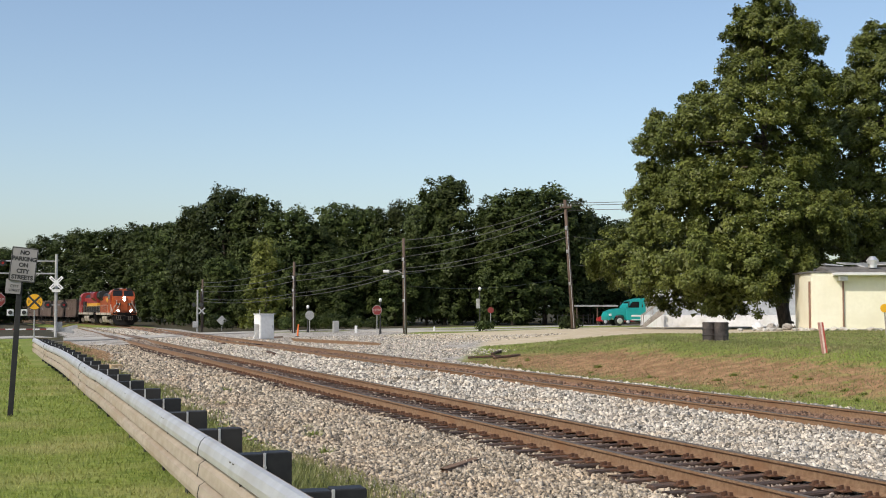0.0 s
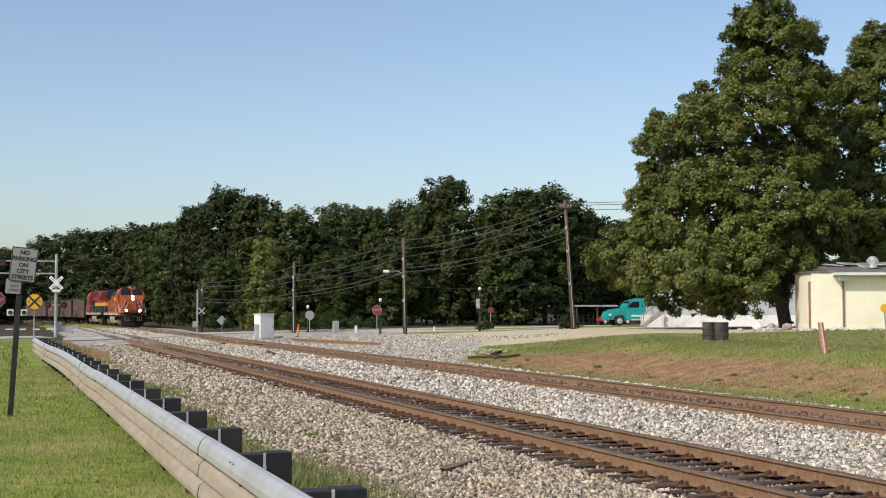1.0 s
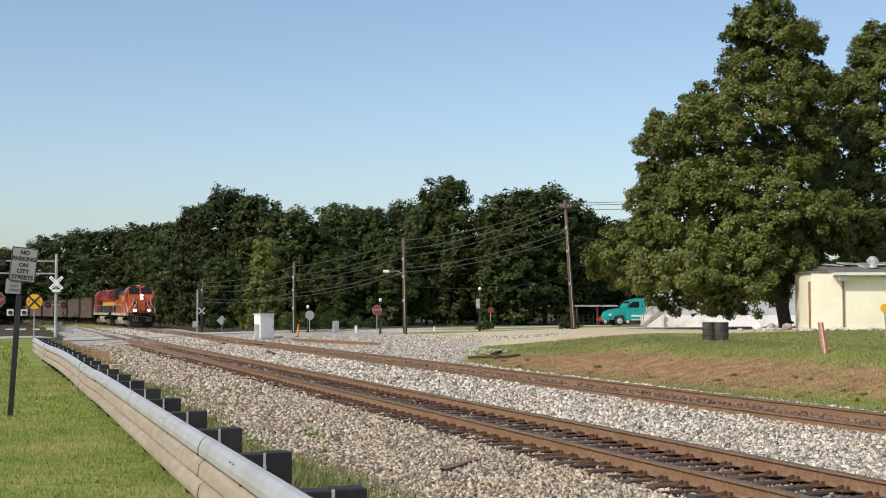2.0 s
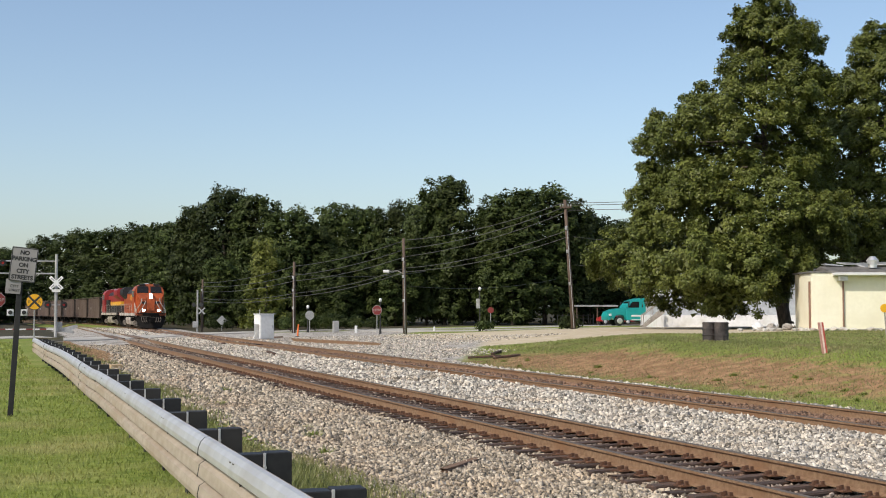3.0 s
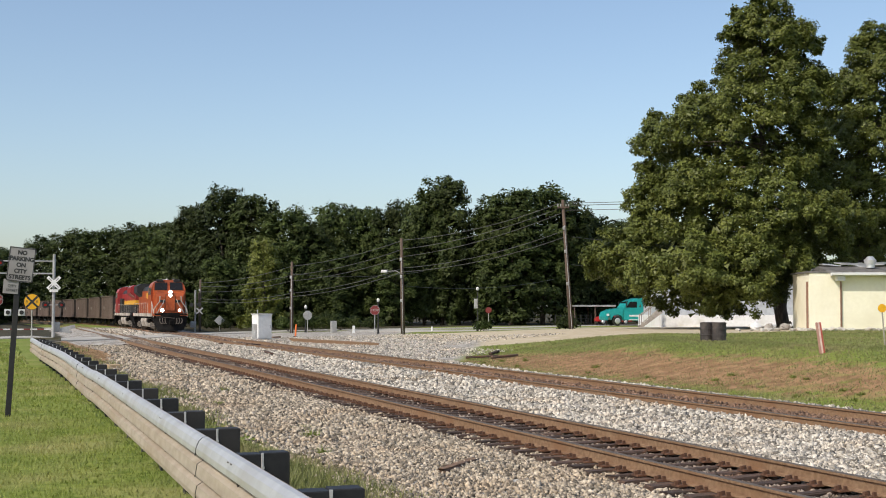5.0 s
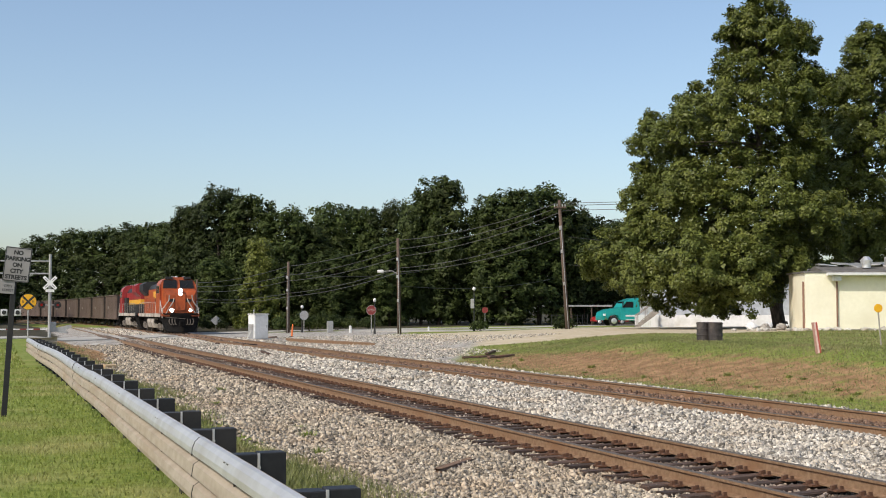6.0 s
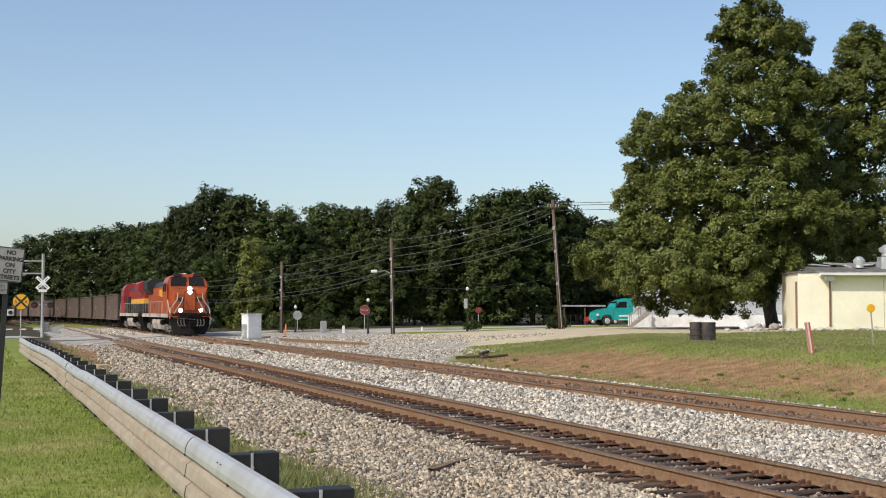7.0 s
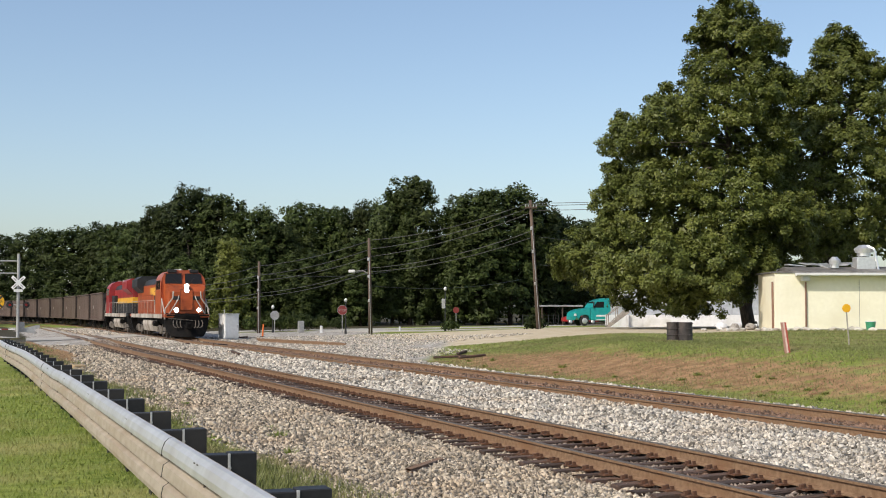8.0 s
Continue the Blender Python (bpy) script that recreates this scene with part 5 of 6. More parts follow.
    p("antenna_dome", bm, STEEL, "", cab)
    bm = bmesh.new()
    box(bm, (-0.5, 3.6, 4.61), (-0.2, 4.0, 4.76), 0.03)
    p("beacon_box", bm, STEEL, "", cab)
    bm = bmesh.new()
    rod(bm, (0.5, 3.7, 4.70), (0.5, 3.3, 4.70), 0.06, 0.1, 8)
    p("horn", bm, STEEL, "", cab)
    bm = bmesh.new()
    box(bm, (-0.42, 1.335, 1.9), (0.42, 1.37, 3.3), 0.01)
    p("nose_door", bm, upper, "nose door", nose)
    bm = bmesh.new()
    for a, b2 in (((-0.44, 1.90), (-0.42, 3.30)), ((0.42, 1.90), (0.44, 3.30)), ((-0.44, 3.30), (0.44, 3.325)), ((-0.9, 2.62), (-0.45, 2.86)), ((0.45, 2.62), (0.9, 2.86))):
        box(bm, (a[0], 1.325, a[1]), (b2[0], 1.36, b2[1]), 0.004)
    p("nose_trim", bm, BLACK_PAINT, "dark door gap and emblem bars", nose)
    # hood
    bm = bmesh.new()
    box(bm, (-1.0, 5.75, 1.645), (1.0, 20.6, 2.55), 0.02)
    p("hood_lower", bm, lower)
    bm = bmesh.new()
    box(bm, (-1.005, 5.75, 2.552), (1.005, 20.6, 3.02), 0.01)
    p("hood_band", bm, band)
    bm = bmesh.new()
    box(bm, (-1.0, 5.75, 3.022), (1.0, 20.6, 3.82), 0.03)
    p("hood_upper", bm, upper)
    bm = bmesh.new()
    prism(bm, [(-1.0, 3.822), (1.0, 3.822), (0.8, 4.2), (0.5, 4.32), (-0.5, 4.32), (-0.8, 4.2)], 5.75, 16.8, "y")
    box(bm, (-0.55, 8.2, 4.3), (0.55, 10.6, 4.55), 0.05)
    box(bm, (-0.4, 11.2, 4.3), (0.4, 12.6, 4.62), 0.05)
    p("hood_roof", bm, BLACK_PAINT, "sooty black hood roof")
    bm = bmesh.new()
    prism(bm, [(-1.0, 3.3), (1.0, 3.3), (1.5, 3.75), (1.5, 4.35), (1.1, 4.6), (-1.1, 4.6), (-1.5, 4.35), (-1.5, 3.75)], 16.8, 20.4, "y")
    p("radiator_wing", bm, (upper if flip else BLACK_PAINT))
    for k in range(11):
        for sx in (-1, 1):
            bm = bmesh.new()
            y = 6.1 + 1.28 * k
            box(bm, (min(sx * 1.0, sx * 1.022), y, 1.75), (max(sx * 1.0, sx * 1.022), y + 1.1, 2.5), 0.006)
            p("hood_door", bm, lower)
    for sx in (-1, 1):
        bm = bmesh.new()
        box(bm, (min(sx * 1.0, sx * 1.3), 6.0, 1.66), (max(sx * 1.0, sx * 1.3), 8.4, 3.3), 0.03)
        p("equipment_cabinet", bm, upper if not flip else lower)
        # logo as plain bars
        bm = bmesh.new()
        for k in range(4):
            box(bm, (min(sx * 1.301, sx * 1.309), 6.15 + 0.52 * k, 2.35 - 0.05 * (k % 2)), (max(sx * 1.301, sx * 1.309), 6.5 + 0.52 * k, 2.95 + 0.03 * (k % 2)))
        p("logo_bar", bm, BLACK_PAINT, "dark lettering as plain bars")
        # handrail along the walkway
        bm = bmesh.new()
        for k in range(8):
            y = 6.2 + k * 2.0
            rod(bm, (sx * 1.5, y, 1.64), (sx * 1.5, y, 2.62), 0.012, n=5)
        rod(bm, (sx * 1.5, 6.2, 2.62), (sx * 1.5, 20.3, 2.62), 0.02, n=5)
        rod(bm, (sx * 1.5, 6.2, 2.62), (sx * 1.5, 5.9, 1.7), 0.02, n=5)
        p("handrail", bm, HANDRAIL, "pale walkway handrail")
        # grab rails round the nose
        bm = bmesh.new()
        pts = [(sx * 1.48, 1.15, 1.3), (sx * 1.46, 1.1, 2.0), (sx * 0.95, 1.12, 2.75), (sx * 0.92, 1.15, 3.2)]
        for a, b2 in zip(pts, pts[1:]):
            rod(bm, a, b2, 0.045, n=6)
        rod(bm, (sx * 1.48, 1.2, 1.7), (sx * 1.5, 2.6, 2.7), 0.045, n=6)
        rod(bm, (sx * 1.5, 2.6, 2.7), (sx * 1.5, 2.7, 1.7), 0.035, n=6)
        rod(bm, (sx * 1.2, 0.98, 1.66), (sx * 0.62, 1.05, 2.62), 0.04, n=6)
        rod(bm, (sx * 0.62, 1.05, 2.62), (sx * 0.55, 1.2, 2.9), 0.035, n=6)
        p("front_handrail", bm, HANDRAIL, "pale front handrail")
        bm = bmesh.new()
        prism(bm, [(sx * 0.9, 1.2), (sx * 1.35, 1.2), (sx * 1.4, 0.9), (sx * 1.25, 0.42), (sx * 0.9, 0.35)], 8.6, 14.0, "y")
        p("fuel_tank", bm, TANK_DUST, "dust-whitened fuel tank side with oil stains")
        bm = bmesh.new()
        for y in (7.7, 14.6):
            rod(bm, (sx * 1.2, y - 0.5, 0.95), (sx * 1.2, y + 0.5, 0.95), 0.2, n=10)
        p("air_tank", bm, GRIME)
    bm = bmesh.new()
    box(bm, (-0.9, 8.6, 0.36), (0.9, 14.0, 1.3), 0.05)
    p("tank_body", bm, GRIME)
    # lamps
    glow = LAMP_ON if lights else GLASS
    for name, x, y, z, r in (("headlight", 0.0, 1.30, 3.27, 0.16), ("headlight", 0.0, 1.36, 3.55, 0.16), ("ditch_light", -0.76, 0.78, 1.92, 0.16), ("ditch_light", 0.76, 0.78, 1.92, 0.135)):
        bm = bmesh.new()
        rod(bm, (x, y + 0.3, z), (x, y + 0.02, z), r * 0.8, r * 1.25, 14)
        case = p(name, bm, BLACK_PAINT, "lit " + name.replace("_", " ") if lights else "")
        bm = bmesh.new()
        rod(bm, (x, y + 0.015, z), (x, y - 0.02, z), r, r * 0.8, 14)
        p("lens", bm, glow, "", case)
    ys = [3.0, 4.85, 6.7, 15.6, 17.45, 19.3]
    for y0 in (4.85, 17.45):
        bogie(t, y0, 3, 1.85, 0.53, RUN_GEAR)
    for y in ys:
        WHEELSETS.append((wheelset(t, y, 0.53), y, 0.53))
    return t


def coal_car():
    t = thing("coal_car", Matrix(), "brown steel coal gondola car with ribbed sides", "railway car", "coal cars")
    y0, y1 = 1.15, 14.8
    for sx in (-1, 1):
        bm = bmesh.new()
        box(bm, (min(sx * 1.44, sx * 1.49), y0, 1.05), (max(sx * 1.44, sx * 1.49), y1, 3.64), 0.01)
        side = part("side", bm, CAR_BROWN, t)
        for k in range(12):
            bm = bmesh.new()
            y = y0 + 0.08 + k * (y1 - y0 - 0.28) / 11
            box(bm, (min(sx * 1.491, sx * 1.525), y, 1.06), (max(sx * 1.491, sx * 1.513), y + 0.10, 3.60), 0.006)
            part("rib", bm, CAR_BROWN, side)
        bm = bmesh.new()
        box(bm, (min(sx * 1.40, sx * 1.59), y0 - 0.05, 3.642), (max(sx * 1.40, sx * 1.59), y1 + 0.05, 3.74), 0.015)
        part("top_chord", bm, CAR_BROWN, t, "dusty top rail")
        bm = bmesh.new()
        box(bm, (min(sx * 1.30, sx * 1.58), y0, 0.90), (max(sx * 1.30, sx * 1.58), y1, 1.045), 0.01)
        part("side_sill", bm, CAR_BROWN, t)
        bm = bmesh.new()
        box(bm, (min(sx * 1.526, sx * 1.535), 10.7, 2.1), (max(sx * 1.526, sx * 1.535), 11.5, 2.45))
        part("stencil_bar", bm, DUST, t, "pale stencil bars")
    for y, s in ((y0, -1), (y1, 1)):
        bm = bmesh.new()
        box(bm, (-1.44, min(y, y - s * 0.06), 1.05), (1.44, max(y, y - s * 0.06), 3.64), 0.01)
        for z in (1.7, 2.4, 3.1):
            box(bm, (-1.44, min(y + s * 0.001, y + s * 0.09), z), (1.44, max(y + s * 0.001, y + s * 0.09), z + 0.12), 0.01)
        part("end", bm, CAR_END, t, "dark car end, shade of the gap in its colour")
        for sx in (-1, 1):
            bm = bmesh.new()
            for k in range(6):
                rod(bm, (sx * 1.12, y + s * 0.14, 1.2 + 0.4 * k), (sx * 1.46, y + s * 0.14, 1.2 + 0.4 * k), 0.015, n=5)
            rod(bm, (sx * 1.12, y + s * 0.14, 1.0), (sx * 1.12, y + s * 0.14, 3.6), 0.02, n=5)
            part("ladder", bm, CAR_END, t)
        bm = bmesh.new()
        box(bm, (-0.12, min(y, y + s * 0.62), 0.78), (0.12, max(y, y + s * 0.62), 1.02), 0.03)
        part("coupler", bm, GRIME, t)
    bm = bmesh.new()
    box(bm, (-1.43, y0 + 0.07, 0.95), (1.43, y1 - 0.07, 1.1), 0.01)
    box(bm, (-0.4, y0, 0.6), (0.4, y1, 0.94), 0.02)
    part("floor", bm, GRIME, t)
    bm = bmesh.new()
    bmesh.ops.create_grid(bm, x_segments=10, y_segments=50, size=0.5, matrix=Matrix.Translation((0, (y0 + y1) / 2, 3.25)) @ Matrix.Diagonal((2.86, y1 - y0 - 0.16, 1, 1)))
    rnd = random.Random(3)
    for v in bm.verts:
        v.co.z += 0.25 * (1 - (v.co.x / 1.43) ** 2) + rnd.uniform(-.05, .05)
    part("coal_load", bm, COAL, t, "black coal load")
    for c in (2.55, 13.4):
        bogie(t, c, 2, 1.78, 0.46, GRIME)
        for k in (-0.89, 0.89):
            wheelset(t, c + k, 0.46)
    return t


TRAIN = [(loco(ORANGE, ORANGE, ORANGE_DIRTY, False, True, "orange six-axle freight locomotive with lit headlights"), 0.0, 22.3)]
TRAIN.append((loco(RED_LOCO, GOLD, BLACK_PAINT, True, False, "red, yellow and black trailing freight locomotive"), 22.5, 22.3))
first_car = coal_car()
TRAIN.append((first_car, 45.0, 15.95))
for k in range(1, 12):
    TRAIN.append((copy_thing(first_car, Matrix()), 45.0 + 16.15 * k, 15.95))
# yellow flank panel and dark lettering behind the leading cab
lead_loco = TRAIN[0][0]
bm = bmesh.new()
box(bm, (-1.02, 8.5, 3.1), (-1.006, 12.5, 3.6))
part("flank_panel", bm, GOLD, lead_loco, "yellow flank panel")
bm = bmesh.new()
box(bm, (-1.32, 6.02, 2.98), (-1.302, 8.38, 3.25))
part("flank_stripe", bm, GOLD, lead_loco, "yellow cab stripe")


# ---- cream building ----
ROOF = surface("grey_roof_sheet", (0.10, 0.095, 0.09), (0.16, 0.15, 0.14), (0.24, 0.23, 0.21), rough=0.7, fine=4, coarse=0.6, bump=0.1)
BROWN_PIPE = surface("brown_downpipe", (0.18, 0.09, 0.06), (0.24, 0.13, 0.09), rough=0.6, fine=8, bump=0.02)
ALU = surface("bright_aluminium", (0.70, 0.70, 0.70), (0.80, 0.80, 0.80), rough=0.35, metal=0.7, fine=6, bump=0.02)


def cream_building():
    h = thing("cream_building", pose(40.1, 58.0, 0.80, 0, 0, -21.5), "cream-painted low building with gutter and roof vents", "building")
    wid, dep, H = 22.0, 3.9, 3.05

    def p(name, parent, mat, *boxes, label=""):
        bm = bmesh.new()
        for lo, hi in boxes:
            box(bm, lo, hi, 0.01)
        return part(name, bm, mat, parent, label)
    p("wall", h, CREAM, ((0, 0, -0.4), (wid, 0.25, H)))
    p("wall", h, CREAM, ((0, 0.252, -0.4), (0.25, dep, H)))
    p("wall", h, CREAM, ((wid - 0.25, 0.252, -0.4), (wid, dep, H)))
    p("wall", h, CREAM, ((0.252, dep - 0.25, -0.4), (wid - 0.252, dep, H)))
    roof = bmesh.new()
    prism(roof, [(-0.05, H + 0.002), (-0.05, H + 0.10), (dep / 2, H + 0.40), (dep + 0.2, H + 0.10), (dep + 0.2, H + 0.002)], 0.9, wid + 0.3)
    prism(roof, [(-0.05, H + 0.004), (-0.05, H + 0.09), (dep + 0.2, H + 0.09), (dep + 0.2, H + 0.004)], -0.1, 0.88)
    r = part("roof", roof, ROOF, h)
    # raised panel seams and the overhanging gutter
    p("fascia", h, SIGN_WHITE, ((1.05, -0.55, H - 0.16), (wid + 0.2, -0.06, H + 0.0)), label="white boxed eave")
    p("gutter", h, SIGN_WHITE, ((1.0, -0.68, H - 0.14), (wid + 0.2, -0.56, H - 0.01)), label="white eave gutter")
    p("soffit_box", h, SIGN_WHITE, ((1.35, -0.45, H - 0.42), (1.75, -0.002, H - 0.17)))
    for x in (1.6, 7.2, 8.0, 13.0):
        bm = bmesh.new()
        rod(bm, (x, -0.07, 0.0), (x, -0.07, H - 0.45), 0.045, n=8)
        part("downpipe", bm, CREAM if x > 3 else BROWN_PIPE, h, "thin downpipe")
    bm = bmesh.new()
    rod(bm, (-0.05, 0.3, -0.1), (-0.05, 0.3, 2.6), 0.06, n=8)
    part("corner_pipe", bm, BROWN_PIPE, h, "brown corner pipe")
    p("wall_joint", h, DUST, ((4.4, -0.004, 0), (4.42, 0.001, 2.7)))
    p("plinth", h, DUST, ((-0.03, -0.03, -0.4), (wid, -0.002, 0.12)), label="dusty concrete plinth")
    # vents on the roof
    for x, y, rr, hh in ((3.4, 0.9, 0.28, 0.5), (5.1, 1.4, 0.45, 1.1)):
        bm = bmesh.new()
        z = H + 0.1 + y * 0.1
        if rr > 0.4:
            box(bm, (x - 0.5, y - 0.45, z - 0.1), (x + 0.5, y + 0.45, z + 0.65), 0.03)
        rod(bm, (x, y, z + hh - 0.4), (x, y, z + hh - 0.2), rr * 0.8, n=14)
        rod(bm, (x, y, z + hh - 0.2), (x, y, z + hh), rr, rr * 1.15, n=14)
        rod(bm, (x, y, z + hh), (x, y, z + hh + 0.2), rr * 1.15, rr * 0.5, n=14)
        part("roof_vent", bm, ALU, r, "bright metal roof vent")
    bm = bmesh.new()
    rod(bm, (5.7, 0.8, H + 0.1), (5.5, 0.9, H + 1.3), 0.06, n=8)
    rod(bm, (5.5, 0.9, H + 1.3), (5.2, 1.1, H + 1.5), 0.06, n=8)
    part("flue", bm, ALU, r, "bent metal flue")
    for k in range(5):
        bm = bmesh.new()
        x = 1.6 + 0.85 * k
        box(bm, (-0.5, -0.4, 0), (0.5, 0.4, 0.06), 0.01, pose(x, 2.1, H + 0.44 + 0.08 * (k % 2), 8 * (k % 3), 6 - 5 * k, 20 * k))
        part("roof_sheet", bm, ALU, r, "loose bright roof sheeting")


cream_building()
t = thing("green_bucket", pose(44.15, 55.45, 0.80), "green plastic bucket against the cream wall", "bucket")
bm = bmesh.new()
rod(bm, (0, 0, 0), (0, 0, 0.5), 0.2, 0.26, 14)
part("pail", bm, surface("green_plastic", (0.03, 0.22, 0.12), (0.04, 0.26, 0.14), rough=0.5, fine=5, bump=0), t)
bm = bmesh.new()
rod(bm, (0, 0, 0.505), (0, 0, 0.54), 0.28, n=14)
part("lid", bm, WHITE, t, "pale rim")
ROCK = surface("pale_rubble", (0.42, 0.39, 0.34), (0.55, 0.52, 0.47), (0.35, 0.29, 0.23), rough=0.9, fine=6, coarse=2, bump=0.4, each=0.3)
rnd = random.Random(8)
for k in range(46):
    u = rnd.uniform(-5.0, 8.5)
    x, y = 40.1 + u * 0.93 - rnd.uniform(0.4, 1.5) * 0.36, 58.0 - u * 0.366 - rnd.uniform(0.4, 1.5) * 0.93
    bm = bmesh.new()
    bmesh.ops.create_icosphere(bm, subdivisions=1, radius=rnd.uniform(0.09, 0.26))
    for v in bm.verts:
        v.co = Vector((v.co.x * 1.4, v.co.y, v.co.z * 0.6)) * rnd.uniform(0.75, 1.2)
    o = new("rubble_stone", mesh_of("rubble_stone", bm, ROCK))
    o.matrix_world = pose(x, y, ground_at(x, y) + 0.05, 0, 0, rnd.uniform(0, 360))
    tagged(o, "pale broken rubble stone along the building foot", "stone", "rubble stones")
for k in range(4):
    t = thing("rubbish_sack", pose(39.2 - 0.5 * k, 58.9 + 0.5 * (k % 2), ground_at(39.2, 58.9), 0, 0, 40 * k), "pale stuffed sack lying beside the building corner", "sack", "sacks")
    bm = bmesh.new()
    bmesh.ops.create_uvsphere(bm, u_segments=12, v_segments=8, radius=0.26, matrix=Matrix.Translation((0, 0, 0.17)) @ Matrix.Diagonal((1.2, 0.9, 0.75 + 0.25 * (k % 2), 1)))
    for v in bm.verts:
        v.co += Vector((rnd.uniform(-.05, .05), rnd.uniform(-.05, .05), rnd.uniform(-.03, .03)))
    part("bag", bm, SIGN_WHITE if k % 2 else DUST, t)
    bm = bmesh.new()
    rod(bm, (0.2, 0, 0.2), (0.36, 0.02, 0.26), 0.05, 0.09, 8)
    part("neck", bm, SIGN_WHITE, t)


# ---- loading dock building behind the tree ----
def dock_building():
    h = thing("dock_building", pose(48.6, 89.6, 0.55, 0, 0, -20), "white block-walled loading dock with grey sheet cladding", "building")
    GREY_SHEET = surface("grey_cladding", (0.40, 0.42, 0.44), (0.48, 0.50, 0.52), rough=0.5, metal=0.2, fine=4, bump=0.02)
    bm = bmesh.new()
    box(bm, (0, 0, -0.6), (32, 14, 1.0), 0.02)
    part("dock_wall", bm, WHITE, h, "white painted dock wall")
    bm = bmesh.new()
    box(bm, (0.4, 1.4, 1.002), (31.6, 13.6, 3.9), 0.02)
    part("wall", bm, GREY_SHEET, h, "grey sheet cladding")
    for k in range(40):
        bm = bmesh.new()
        box(bm, (0.6 + 0.77 * k, 1.36, 1.05), (0.66 + 0.77 * k, 1.398, 3.8))
        part("cladding_rib", bm, GREY_SHEET, h)
    bm = bmesh.new()
    prism(bm, [(0.9, 3.902), (0.9, 4.0), (7.5, 4.8), (14.0, 4.0), (14.0, 3.902)], -0.2, 32.2)
    part("roof", bm, ROOF, h)
    st = thing("wooden_stairs", pose(47.6, 88.9, ground_at(47.6, 88.9), 0, 0, -20), "grey weathered wooden steps up to the dock", "stairs")
    for k in range(5):
        bm = bmesh.new()
        box(bm, (-1.1 + 0.27 * k, -0.5, 0.18 + 0.2 * k), (-0.8 + 0.27 * k, 0.5, 0.22 + 0.2 * k), 0.005)
        part("tread", bm, WHITE, st)
    for y in (-0.52, 0.52):
        bm = bmesh.new()
        prism(bm, [(-1.3, 0.0), (-1.0, 0.0), (0.5, 1.1), (0.5, 1.3), (0.2, 1.3)], y - 0.03, y + 0.03, "y")
        part("stringer", bm, DUST, st)
        bm = bmesh.new()
        rod(bm, (-1.15, y, 0.9), (0.35, y, 2.05), 0.035, n=6)
        for a, z in ((-1.1, 0.1), (-0.4, 0.6), (0.3, 1.1)):
            rod(bm, (a, y, z), (a, y, z + 0.9), 0.035, n=6)
        part("handrail", bm, DUST, st)


dock_building()


# ---- lorry, car and carport ----
TYRE = surface("tyre_rubber", (0.015, 0.015, 0.015), (0.03, 0.03, 0.03), rough=0.8, fine=10, bump=0.1)


def road_wheel(parent, x, y, r, w=0.3):
    bm = bmesh.new()
    s = 1 if y > 0 else -1
    rod(bm, (x, y - w / 2, r), (x, y + w / 2, r), r, n=24)
    bmesh.ops.bevel(bm, geom=[e for e in bm.edges if abs(e.calc_length()) > 0], offset=0.02, segments=1, affect="EDGES")
    wh = part("tyre", bm, TYRE, parent)
    bm = bmesh.new()
    rod(bm, (x, y + s * w / 2, r), (x, y + s * (w / 2 + 0.03), r), r * 0.6, r * 0.45, n=20)
    rod(bm, (x, y + s * (w / 2 + 0.03), r), (x, y + s * (w / 2 + 0.08), r), r * 0.2, n=10)
    part("rim", bm, ALU, wh, "bright alloy rim")


